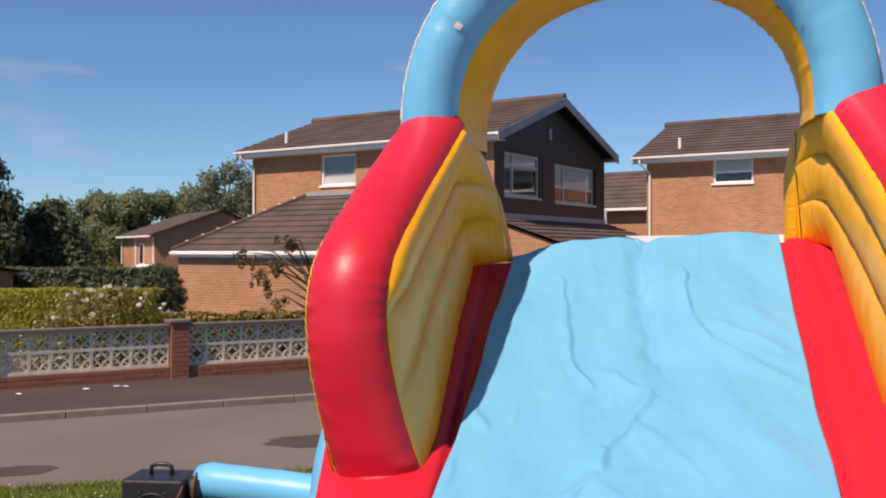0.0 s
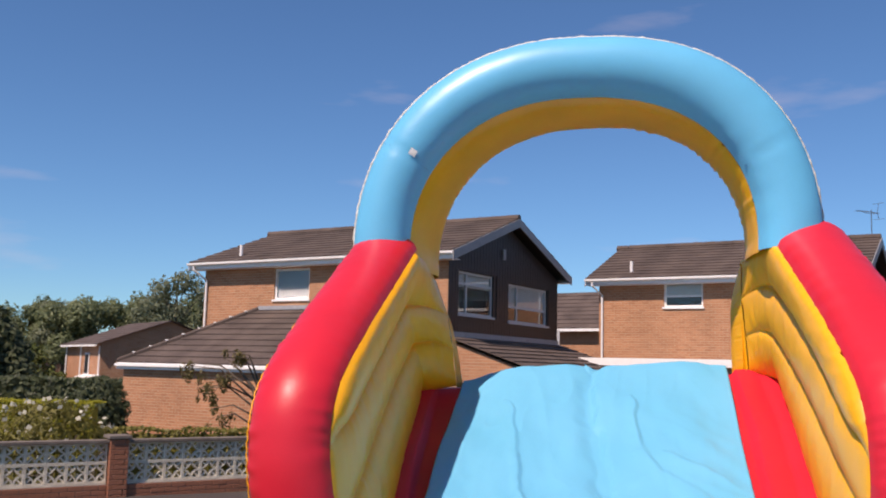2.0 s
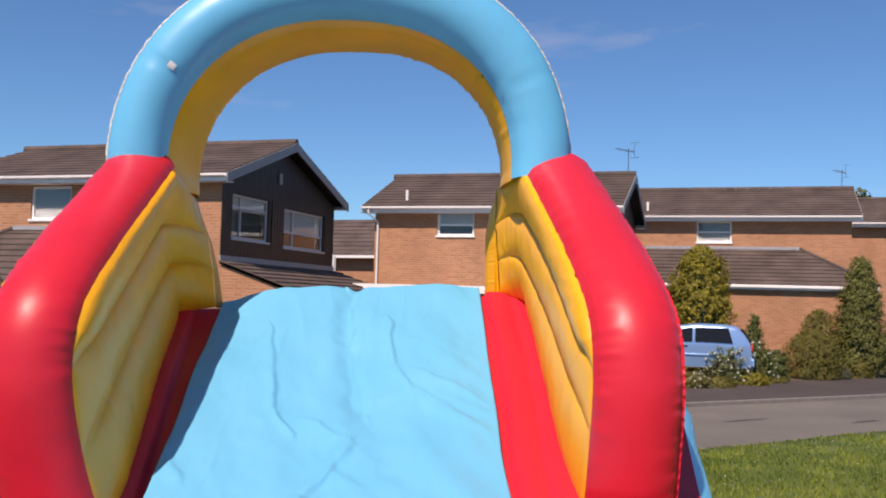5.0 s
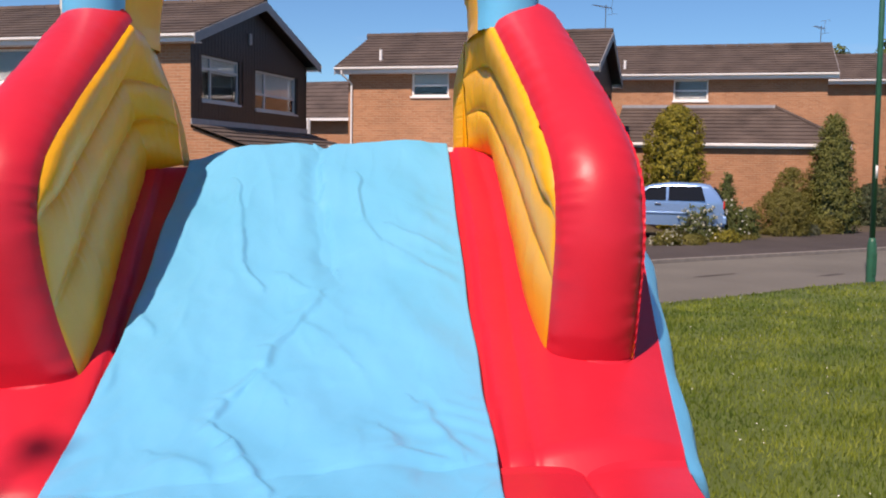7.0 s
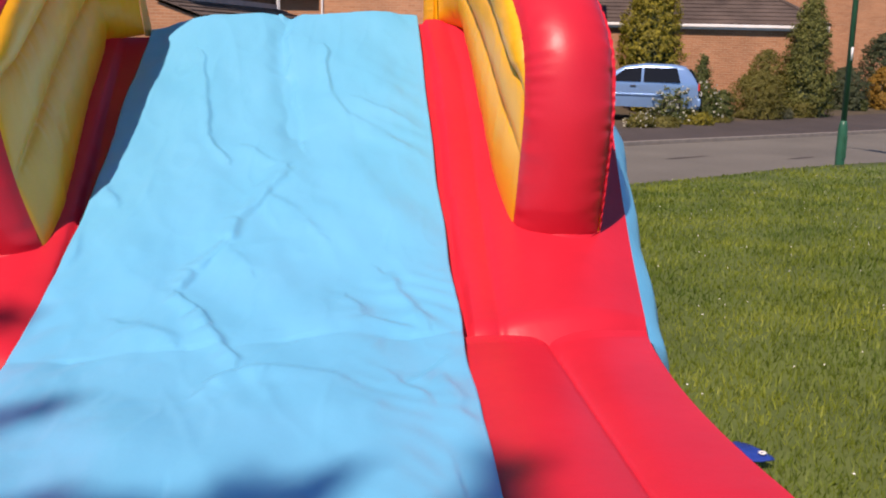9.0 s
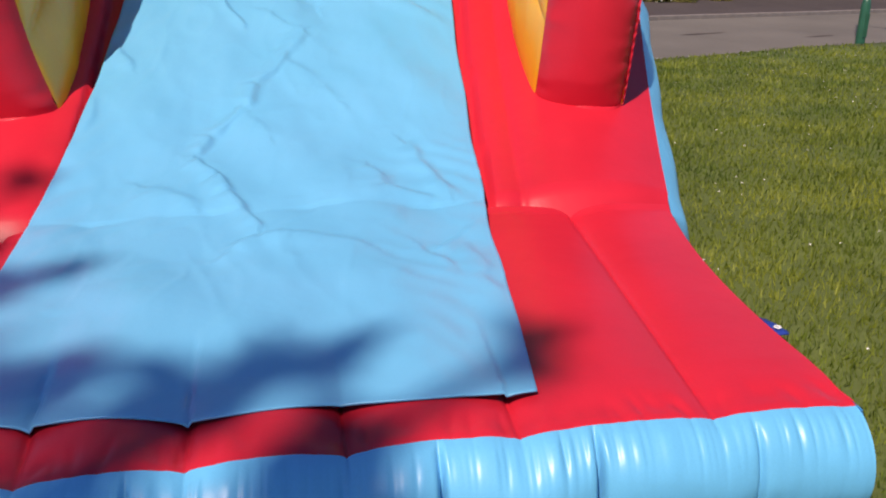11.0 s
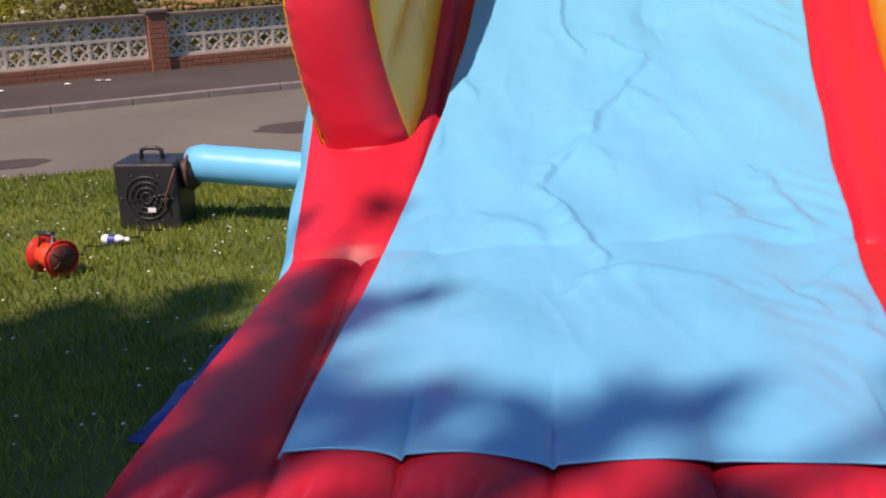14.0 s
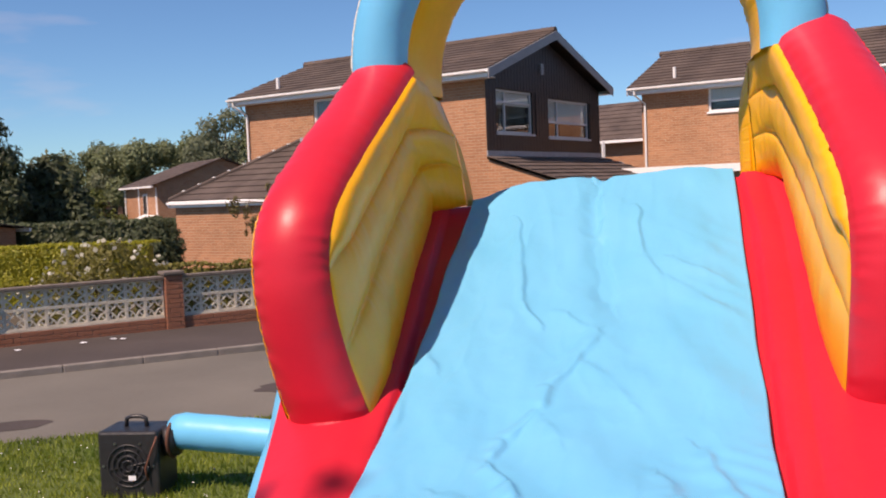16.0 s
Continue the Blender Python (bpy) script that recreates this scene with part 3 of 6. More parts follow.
    for i in range(121):
        p = along(OUTER, i / 120)
        wv = 0.004 * math.sin(i * 2.1) + 0.006 * noise.noise((i * 0.3, sg, 0))
        pts.append((sg * (p.x + 0.006 + wv), p.y - 0.004 + wv, p.z))
    if sg > 0:          # a puckered ribbon
        def ribbon(u, v):
            p = along(OUTER, u)
            wv = 0.005 * noise.noise((u * 95, v * 1.5, 3.0)) + 0.003 * math.sin(u * 260)
            return Vector((p.x - 0.004 + v * (0.017 + wv), p.y - 0.006 + wv * (0.4 + v), p.z + 0.5 * wv))
        grid(b, ribbon, 220, 3)
        part("seam_tape", b, RED, slide, "puckered red seam tape", True)
    else:
        tube(b, pts, 0.0036, 5)
        part("seam_tape", b, YELLOW, slide, "yellow seam tape", True)


for sg in (-1, 1):
    wing(sg)

# arch
AZ0 = 2.57
AFRONT = 3.95
# centre, half width and rise of the rings that the arch is sewn along
IN_F, IN_B = (-0.077, 1.037, 0.945), (0.005, 1.0, 0.905)
OUT_F, OUT_B = (-0.065, 1.395, 1.325), (-0.02, 1.40, 1.32)


def arch_at(t, ring, y):
    a = math.pi * min(max(t, 0.0), 1.0)
    c, s = math.cos(a), math.sin(a)
    x = ring[0] - ring[1] * math.copysign(abs(c) ** 0.94, c)
    return Vector((x, y, AZ0 + ring[2] * abs(s) ** 0.94 + 0.10 * ramp((x + 0.2) / 1.5) + 4.0 * (min(t, 0.0) + min(1.0 - t, 0.0))))


def blend_ring(a, b, v):
    return tuple(lerp(p, q, v) for p, q in zip(a, b))


def arch_sheet(name, fn, material, label, nu=96, nv=16):
    b = bmesh.new()
    leg = 0.025 if material is BLUE else 0.03
    grid(b, lambda u, v: fn(lerp(-leg, 1 + 0.7 * leg, u), v), nu, nv)
    part(name, b, material, slide, label, True)


def arch_front(t, v):
    i, o = arch_at(t, IN_F, AFRONT), arch_at(t, OUT_F, AFRONT)
    pk = 0.012 * noise.noise((t * 42, v * 2, 7.7)) * (2 * abs(v - 0.5)) ** 3
    seam = 0.012 * (math.exp(-((t - 0.158) / 0.004) ** 2) + math.exp(-((t - 0.858) / 0.004) ** 2))
    return i.lerp(o, v) + Vector((0, -(0.165 - seam) * (4 * v * (1 - v)) ** 0.5 + pk, 0))


def arch_inner(t, v):
    p = arch_at(t, blend_ring(IN_F, IN_B, v), lerp(AFRONT, ABACK, v))
    cn = Vector((p.x, 0, p.z - AZ0)).normalized()
    pk = 0.010 * noise.noise((t * 120, v * 0.8, 1.1)) * (0.15 + abs(2 * v - 1)) * (1.4 if 0.55 < t < 0.97 else 0.4)
    ch = abs(math.sin(math.pi * t * 7)) ** 0.25
    bul = lerp(0.015, 0.035, ramp(max(0, min(t, 1 - t)) / 0.14))
    return p - cn * ((bul + 0.012 * ch) * (4 * v * (1 - v)) ** 0.5 + pk)


def arch_outer(t, v):
    p = arch_at(t, blend_ring(OUT_F, OUT_B, v), lerp(AFRONT, ABACK, v))
    cn = Vector((p.x, 0, p.z - AZ0)).normalized()
    return p + cn * 0.015 * (4 * v * (1 - v)) ** 0.5


def arch_back(t, v):
    return arch_at(t, IN_B, ABACK).lerp(arch_at(t, OUT_B, ABACK), v) + Vector((0, 0.14 * (4 * v * (1 - v)) ** 0.5, 0))


arch_sheet("arch_front", arch_front, BLUE, "light blue inflated arch tube")
arch_sheet("arch_underside", arch_inner, YELLOW, "puckered yellow underside of the arch", 150, 12)
arch_sheet("arch_outside", arch_outer, YELLOW, "")
arch_sheet("arch_back", arch_back, YELLOW, "")
bm = bmesh.new()
tube(bm, [arch_at(i / 280, OUT_F, AFRONT - 0.008) + Vector((0.006 * noise.noise((i * 0.31, 0, 0)), 0.006 * noise.noise((i * 0.5, 1, 0)), 0.008 * noise.noise((i * 0.37, 4, 0)))) for i in range(281)], 0.008, 5, True,
     [0.0085 + 0.004 * noise.noise((i * 0.45, 2, 7)) for i in range(281)])
part("seam_tape", bm, PIPING, slide, "pale frayed seam tape", True)

# sewn seams across the arch tube and a small repair patch
for t in (0.158, 0.858):
    bm = bmesh.new()
    tube(bm, [arch_front(t + 0.0006 * math.sin(k), 0.03 + 0.94 * k / 40) + Vector((0, 0.0005, 0)) for k in range(41)], 0.003, 5)
    part("arch_seam", bm, mat("seam_blue", (0.085, 0.38, 0.64), 0.5), slide, "", True)
bm = bmesh.new()
grid(bm, lambda u, v: arch_front(0.162 + 0.012 * u, 0.30 + 0.12 * v) + Vector((0, -0.004, 0)), 4, 4)
part("repair_patch", bm, WHITE, slide, "small white repair patch", True)

# loose sheet over the slide lane
S_LEFT = [(-1.035, 0.235), (-1.04, 1.75), (-0.95, 2.9), (-0.88, 4.0), (-0.83, 4.6), (-0.83, 4.85)]
S_RIGHT = [(0.49, 0.225), (0.66, 1.75), (0.76, 2.9), (0.845, 4.0), (0.885, 4.6), (0.885, 4.85)]


def ridge_line(x, y, x0, y0, x1, y1, w):
    """Height of a soft crease along a segment."""
    dx, dy = x1 - x0, y1 - y0
    L2 = dx * dx + dy * dy
    t = min(max(((x - x0) * dx + (y - y0) * dy) / L2, 0), 1)
    ex, ey = x - x0 - dx * t, y - y0 - dy * t
    d = math.hypot(ex, ey)
    if d > 4 * w:
        return 0
    side = dx * ey - dy * ex                    # steep on one side, a long fall on the other
    w *= 0.62 if side > 0 else 1.7
    return math.exp(-(d / w) ** 2) * min(1, 2.5 * t + 0.6) * min(1, 2.5 * (1 - t) + 0.6)


CREASES = [(-0.51, 4.24, -0.44, 3.83, 0.022, 0.02), (-0.44, 3.83, -0.42, 3.48, 0.022, 0.02), (-0.42, 3.48, -0.32, 3.25, 0.022, 0.02), (-0.01, 4.55, 0.01, 4.08, 0.055, -0.05), (0.01, 4.08, 0.08, 3.46, 0.06, -0.045),
           (0.26, 4.26, 0.24, 3.86, 0.02, 0.022), (0.24, 3.86, 0.35, 3.58, 0.03, 0.014), (-0.01, 3.12, -0.22, 2.70, 0.035, 0.03), (-0.22, 2.70, -0.27, 2.52, 0.035, 0.03), (-0.27, 2.52, -0.43, 2.31, 0.03, 0.024),
           (-0.43, 2.31, -0.48, 2.15, 0.03, 0.024), (-0.48, 2.10, -0.39, 1.95, 0.035, 0.034), (-0.39, 1.95, -0.32, 1.81, 0.035, 0.034), (-0.32, 1.81, -0.24, 1.51, 0.035, 0.034), (-0.31, 1.29, -0.21, 1.39, 0.05, 0.03),
           (-0.21, 1.39, -0.08, 1.38, 0.05, 0.03), (-0.08, 1.38, 0.13, 1.28, 0.05, 0.015), (-0.21, 3.37, -0.04, 3.17, 0.03, 0.012), (0.41, 2.15, 0.52, 1.76, 0.05, 0.026), (0.23, 1.96, 0.26, 1.79, 0.045, 0.022),
           (0.26, 1.79, 0.47, 1.71, 0.045, 0.022), (0.40, 1.23, 0.56, 1.41, 0.03, 0.02), (0.51, 1.27, 0.52, 0.73, 0.04, 0.02), (0.33, 1.29, 0.43, 1.02, 0.03, 0.014), (-0.88, 3.02, -0.82, 2.88, 0.03, 0.02),
           (-0.93, 2.67, -0.96, 2.40, 0.03, 0.018), (-0.30, 2.51, -0.19, 2.29, 0.05, 0.016), (-0.63, 1.88, -0.47, 1.71, 0.06, 0.02),
           (0.43, 3.76, 0.77, 3.43, 0.04, 0.014), (0.35, 3.60, 0.69, 3.25, 0.04, 0.012), (-0.12, 2.93, 0.12, 2.58, 0.06, 0.014)]


def crumple(x, y, z):
    """Sharp small folds between flat facets."""
    n = noise.noise((x, y, z))
    return max(0, 1 - abs(n) * 4.5) ** 1.5


def sheet_pt(u, v):
    l, r = along([(*p, 0) for p in S_LEFT], v), along([(*p, 0) for p in S_RIGHT], v)
    p = l.lerp(r, u)
    x, y = p.x, p.y
    k = (y - MID - 0.10 * noise.noise((x * 2.5, 1.5, 0.2))) / 0.30                       # the sheet rounds off the hollow where landing meets slope
    z = base_z(y, x) + 0.055 * math.exp(-k * k) * (0.8 + 0.7 * noise.noise((x * 2.2, 0.3, 3.3)))
    if y > TOPY:
        z -= 0.5 * (y - TOPY) ** 2
    if y < MID:
        f = min(1, y / 0.9)
        z += (0.055 * chamber(x / (1 + 0.13 * y / MID)) ** 4 - 0.046) * lerp(0.45, 0.15, f) + 0.006 * (1 - f)
    z += 0.022 * min(1, 0.35 + v * 16)
    if y < 0.75:                                # the hem lies close on the landing
        uu = 0.5 + 0.5 * x / half_w(y, x)
        z = lerp(landing_pt(uu, (y - front_y(x)) / (MID + 0.05 - front_y(x))).z + 0.007 + lerp(0.026, 0.042, ramp((x + 0.5) / 0.4)) * (1 - chamber(x)), z, ramp((y - 0.22) / 0.5))
    e = min(1, 8 * u) * min(1, 8 * (1 - u))
    w = 0.036 * noise.noise((x * 1.9, y * 1.2, 0.3)) + 0.026 * noise.noise((x * 4.0 + 0.8 * y, y * 2.0, 1.7)) + 0.004 * noise.noise((x * 12, y * 7, 4.2))
    mask = 0.35 + 0.9 * max(0, noise.noise((x * 1.3, y * 1.1, 2.2)) + 0.25)
    w += 0.005 * mask * crumple(x * 2.6 + y * 1.2, y * 1.0 - x * 0.8, 8.8)
    w += 0.004 * mask * crumple(x * 5.0 - y * 1.4, y * 2.4 + x * 1.6, 1.3)
    # fine ripples pulled in from the two long hems
    rgt, lft = ramp((u - 0.62) / 0.36), ramp((0.16 - u) / 0.16)
    pull = max(0, noise.noise((x * 1.1, y * 1.3, 3)) + 0.42)
    w += 0.0045 * rgt * pull * math.sin((y * 0.8 + x * 1.05) * 38 + 9 * noise.noise((x * 2.2, y * 2, 9)))
    w += 0.009 * lft * pull * math.sin((y * 0.8 - x * 1.2) * 30 + 4 * noise.noise((x * 2, y * 2, 5)))
    up = down = 0
    kx, ky = x + 0.030 * noise.noise((x * 5, y * 5, 6.1)) + 0.012 * noise.noise((x * 14, y * 14, 2.7)), y + 0.030 * noise.noise((x * 5, y * 5, 11.3))
    for x0, y0, x1, y1, ww, h in CREASES:
        q = 0.85 * h * ridge_line(kx, ky, x0, y0, x1, y1, ww * 1.0)
        up, down = max(up, q), min(down, q)
    w += up + down
    w = max(w, -0.010 if y < MID + 0.1 else -0.048)
    soft = min(1, max(0.06, (y - 0.22) / 0.8))
    z += w * (0.55 + 0.45 * e) * soft
    if y > 4.3:
        c = ramp((y - 4.3) / 0.3)
        z += c * (0.012 * noise.noise((x * 2.6, 0, 6.0)) - 0.035 * math.exp(-((x - 0.05) / 0.045) ** 2) + 0.012 * math.exp(-((x - 0.5) / 0.25) ** 2))
    return Vector((x + 0.010 * noise.noise((y * 2.5, u, 2)) * abs(2 * u - 1), y + 0.03 * noise.noise((x * 3.2, 0.5, 1)) * max(0, 1 - v * 12), z))


bm = bmesh.new()
grid(bm, sheet_pt, 180, 460)
sh = part("slide_sheet", bm, SHEET, slide, "wrinkled light blue sheet over the slide lane", True)
so = sh.modifiers.new("thickness", "SOLIDIFY")
so.thickness, so.offset = 0.006, -1

# air tube
D0, D1 = Vector((-1.60, 6.30, 0.335)), Vector((-0.55, 5.95, 0.30))
inv = SL.inverted()
bm = bmesh.new()
tube(bm, [inv @ D0.lerp(D1, i / 14) for i in range(15)], 0.10, 20, True, [(0.118 if i > 0 else 0.10) + 0.0015 * math.sin(i * 1.9) for i in range(15)])
part("air_tube", bm, BLUE, slide, "light blue inflation tube", True)

# ---------- houses ----------
HROT = 56.0       # the gables run this many degrees from +X
GROUND_H = Z_PAVE + 0.02


def wall_boxes(bm, axis, at, thick, a0, a1, z0, z1, holes):
    """One closed slab across x (axis 'y': plane y=at) or along y (axis 'x'), with rectangular holes (a0, z0, a1, z1) through it."""
    A = sorted({a0, a1, *[h[0] for h in holes], *[h[2] for h in holes]})
    Z = sorted({z0, z1, *[h[1] for h in holes], *[h[3] for h in holes]})
    pts = {}

    def vert(i, j, s):
        if (i, j, s) not in pts:
            d = at + thick * s
            pts[i, j, s] = bm.verts.new((d, A[i], Z[j]) if axis == "x" else (A[i], d, Z[j]))
        return pts[i, j, s]

    def solid(i, j):
        if not (0 <= i < len(A) - 1 and 0 <= j < len(Z) - 1):
            return False
        mx, mz = (A[i] + A[i + 1]) / 2, (Z[j] + Z[j + 1]) / 2
        return not any(h[0] < mx < h[2] and h[1] < mz < h[3] for h in holes)

    for i in range(len(A) - 1):
        for j in range(len(Z) - 1):
            if not solid(i, j):
                continue
            for s in (0, 1):
                bm.faces.new([vert(i, j, s), vert(i + 1, j, s), vert(i + 1, j + 1, s), vert(i, j + 1, s)])
            for (di, dj), (p, q) in (((-1, 0), ((0, 0), (0, 1))), ((1, 0), ((1, 0), (1, 1))), ((0, -1), ((0, 0), (1, 0))), ((0, 1), ((0, 1), (1, 1)))):
                if not solid(i + di, j + dj):
                    bm.faces.new([vert(i + p[0], j + p[1], 0), vert(i + q[0], j + q[1], 0), vert(i + q[0], j + q[1], 1), vert(i + p[0], j + p[1], 1)])


def window(parent, axis, at, a0, z0, a1, z1, mull=(), trans=None, fmat=None, blind=0.0, bmat=None):
    """A window in a hole: frame, panes, sill, and a pale blind behind the upper part."""
    fmat = fmat or WHITE
    w = 0.06
    xs = [a0, *mull, a1]
    zs = [z0, trans, z1] if trans else [z0, z1]
    holes = []
    for i, (p, q) in enumerate(zip(xs, xs[1:])):
        for j, (r, s) in enumerate(zip(zs, zs[1:])):
            holes.append((p + (w if i == 0 else w / 2), r + (w if j == 0 else w / 2), q - (w if i == len(xs) - 2 else w / 2), s - (w if j == len(zs) - 2 else w / 2)))
    bm = bmesh.new()
    wall_boxes(bm, axis, at + 0.05, 0.06, a0, a1, z0, z1, holes)
    win = part("window", bm, fmat, parent, "white framed window" if fmat is WHITE else "")
    for p, q in zip(xs, xs[1:]):
        bm = bmesh.new()
        if axis == "x":
            box(bm, at + 0.075, p + 0.03, z0 + 0.03, at + 0.081, q - 0.03, z1 - 0.03)
        else:
            box(bm, p + 0.03, at + 0.075, z0 + 0.03, q - 0.03, at + 0.081, z1 - 0.03)
        g = part("pane", bm, GLASS, win)
        g.visible_shadow = False
    bm = bmesh.new()
    if axis == "x":
        box(bm, at - 0.05, a0 - 0.04, z0 - 0.05, at + 0.1, a1 + 0.04, z0 + 0.005)
    else:
        box(bm, a0 - 0.04, at - 0.05, z0 - 0.05, a1 + 0.04, at + 0.1, z0 + 0.005)
    part("sill", bm, fmat, win)
    if blind:
        zb = lerp(z1, z0, blind)
        bm = bmesh.new()
        if axis == "x":
            box(bm, at + 0.115, a0, zb, at + 0.125, a1, z1)
        else:
            box(bm, a0, at + 0.115, zb, a1, at + 0.125, z1)
        part("blind", bm, bmat or BLIND, win, "pale roller blind" if bmat is None else "grey net curtain")
    return win


def tiled(bm, p00, p10, p01, p11, cols, rows, rnd, thick=0.036):
    """Overlapping roof tiles on a plane: p00-p10 along the eave, p01-p11 along the top."""
    p00, p10, p01, p11 = map(Vector, (p00, p10, p01, p11))
    nrm = (p10 - p00).cross(p01 - p00).normalized()
    if nrm.z < 0:
        nrm = -nrm
    for r in range(rows):
        t0, t1 = r / rows, (r + 1.12) / rows
        a0, a1 = p00.lerp(p01, t0), p10.lerp(p11, t0)
        b0, b1 = p00.lerp(p01, min(t1, 1)), p10.lerp(p11, min(t1, 1))
        n = max(1, round(cols * ((a1 - a0).length) / max((p10 - p00).length, 0.01)))
        for c in range(n):
            s0, s1 = c / n + 0.0002, (c + 1) / n - 0.0002
            h = thick * (1 + rnd.uniform(-0.07, 0.09))
            q = [a0.lerp(a1, s0), a0.lerp(a1, s1), b0.lerp(b1, s1), b0.lerp(b1, s0)]
            lo = [v for v in q]
            hi = [q[0] + nrm * (h + 0.008), q[1] + nrm * (h + 0.008), q[2] + nrm * 0.012, q[3] + nrm * 0.012]
            v = [bm.verts.new(x) for x in lo + hi]
            for f in ((4, 5, 6, 7), (0, 1, 5, 4), (1, 2, 6, 5), (3, 0, 4, 7)):
                bm.faces.new([v[k] for k in f])


def house(origin, length, width, eave, rise, label, side_holes, gable_holes, side_wins, gable_wins, clad=True, vent_at=1.0, group="houses along the road"):
    """A two-storey brick house. Local x runs along the gable that faces the road, y along the side wall, origin at their corner on the ground."""
    rnd = random.Random(int(origin[0] * 97))
    h = root("house", pose(*origin, 0, 0, HROT), label, "house", group)
    over, gov = 0.36, 0.32
    bm = bmesh.new()
    wall_boxes(bm, "x", 0, 0.25, 0, length, -0.5, eave, side_holes)
    part("side_wall", bm, BRICK, h, "orange brick side wall")
    bm = bmesh.new()
    wall_boxes(bm, "x", width - 0.25, 0.25, 0, length, 0, eave, [])
    part("far_wall", bm, BRICK, h)
    bm = bmesh.new()
    wall_boxes(bm, "y", length - 0.25, 0.25, 0.25, width - 0.25, 0, eave, [])
    part("rear_wall", bm, BRICK, h)
    bm = bmesh.new()
    wall_boxes(bm, "y", 0, 0.25, 0.25, width - 0.25, 0, eave, gable_holes)
    part("gable_wall", bm, DARKWOOD if clad else BRICK, h, "dark clad gable wall" if clad else "")
    for yy in (0.002, length - 0.252):
        bm = bmesh.new()
        v = [bm.verts.new(p) for p in ((0.25, yy, eave), (width - 0.25, yy, eave), (width / 2, yy, eave + rise * 0.9), (0.25, yy + 0.25, eave), (width - 0.25, yy + 0.25, eave), (width / 2, yy + 0.25, eave + rise * 0.9))]
        for f in ((0, 1, 2), (5, 4, 3), (0, 3, 4, 1), (1, 4, 5, 2), (2, 5, 3, 0)):
            bm.faces.new([v[k] for k in f])
        part("gable_top", bm, DARKWOOD if clad else BRICK, h)
    if clad:      # vertical boards proud of the gable
        n = int(width / 0.16)
        bm = bmesh.new()
        for k in range(n):
            x0 = k * width / n
            xm = x0 + 0.08
            top = eave + rise * 0.9 * (1 - abs(xm - width / 2) / (width / 2)) - 0.03
            zz = 2.9
            cuts = [(g[1], g[3]) for g in gable_holes if g[0] - 0.08 < xm < g[2] + 0.08]
            segs, lo = [], zz
            for c0, c1 in sorted(cuts):
                segs.append((lo, c0 - 0.02))
                lo = c1 + 0.02
            segs.append((lo, top))
            for s0, s1 in segs:
                if s1 > s0:
                    box(bm, x0 + 0.006, -0.022, s0, x0 + width / n - 0.006, -0.002, s1)
        part("cladding", bm, DARKWOOD, h, "dark stained vertical boards")
    # interior: a solid box, coloured dark to stand in for unlit rooms
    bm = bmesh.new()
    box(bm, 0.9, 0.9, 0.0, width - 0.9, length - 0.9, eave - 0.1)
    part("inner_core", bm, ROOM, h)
    bm = bmesh.new()
    box(bm, 0.25, 0.25, eave - 0.06, width - 0.25, length - 0.25, eave)
    part("loft_floor", bm, ROOM, h)
    # roof
    ridge = eave + rise + 0.12
    e_z = eave + 0.10 - 0.0
    bm = bmesh.new()
    tiled(bm, (-over, -gov, e_z), (-over, length + gov, e_z), (width / 2, -gov, ridge), (width / 2, length + gov, ridge), 34, 11, rnd)
    roof = tagged(part("roof", bm, TILE, h, "brown concrete roof tiles"), kind="stuff")
    bm = bmesh.new()
    tiled(bm, (width + over, -gov, e_z), (width + over, length + gov, e_z), (width / 2, -gov, ridge), (width / 2, length + gov, ridge), 34, 11, rnd)
    tagged(part("roof", bm, TILE, h, "brown concrete roof tiles"), kind="stuff")
    # roof deck below the tiles
    for s in (-1, 1):
        bm = bmesh.new()
        xe = -over if s < 0 else width + over
        pts = [(xe, -gov, e_z - 0.02), (xe, length + gov, e_z - 0.02), (width / 2, length + gov, ridge - 0.02), (width / 2, -gov, ridge - 0.02)]
        v = [bm.verts.new(p) for p in pts] + [bm.verts.new((p[0], p[1], p[2] - 0.06)) for p in pts]
        for f in ((0, 1, 2, 3), (7, 6, 5, 4), (0, 4, 5, 1), (1, 5, 6, 2), (2, 6, 7, 3), (3, 7, 4, 0)):
            bm.faces.new([v[k] for k in f])
        part("roof_deck", bm, DARKWOOD, h)
    bm = bmesh.new()
    k = -gov
    while k < length + gov:
        tube(bm, [(width / 2, k, ridge + 0.01), (width / 2, k + 0.43, ridge + 0.018)], 0.11, 8)
        k += 0.44
    part("ridge_tiles", bm, TILE, roof)
    # bargeboards, fascia, gutter
    for yy in (-gov - 0.03, length + gov):
        for s in (-1, 1):
            xe = -over if s < 0 else width + over
            bm = bmesh.new()
            v = [bm.verts.new(p) for p in ((xe, yy, e_z + 0.0), (width / 2, yy, ridge + 0.0), (width / 2, yy, ridge - 0.24), (xe, yy, e_z - 0.24), (xe, yy + 0.03, e_z), (width / 2, yy + 0.03, ridge), (width / 2, yy + 0.03, ridge - 0.24), (xe, yy + 0.03, e_z - 0.24))]
            for f in ((0, 1, 2, 3), (7, 6, 5, 4), (0, 4, 5, 1), (1, 5, 6, 2), (2, 6, 7, 3), (3, 7, 4, 0)):
                bm.faces.new([v[q] for q in f])
            part("bargeboard", bm, BARGE, h, "grey painted bargeboard")
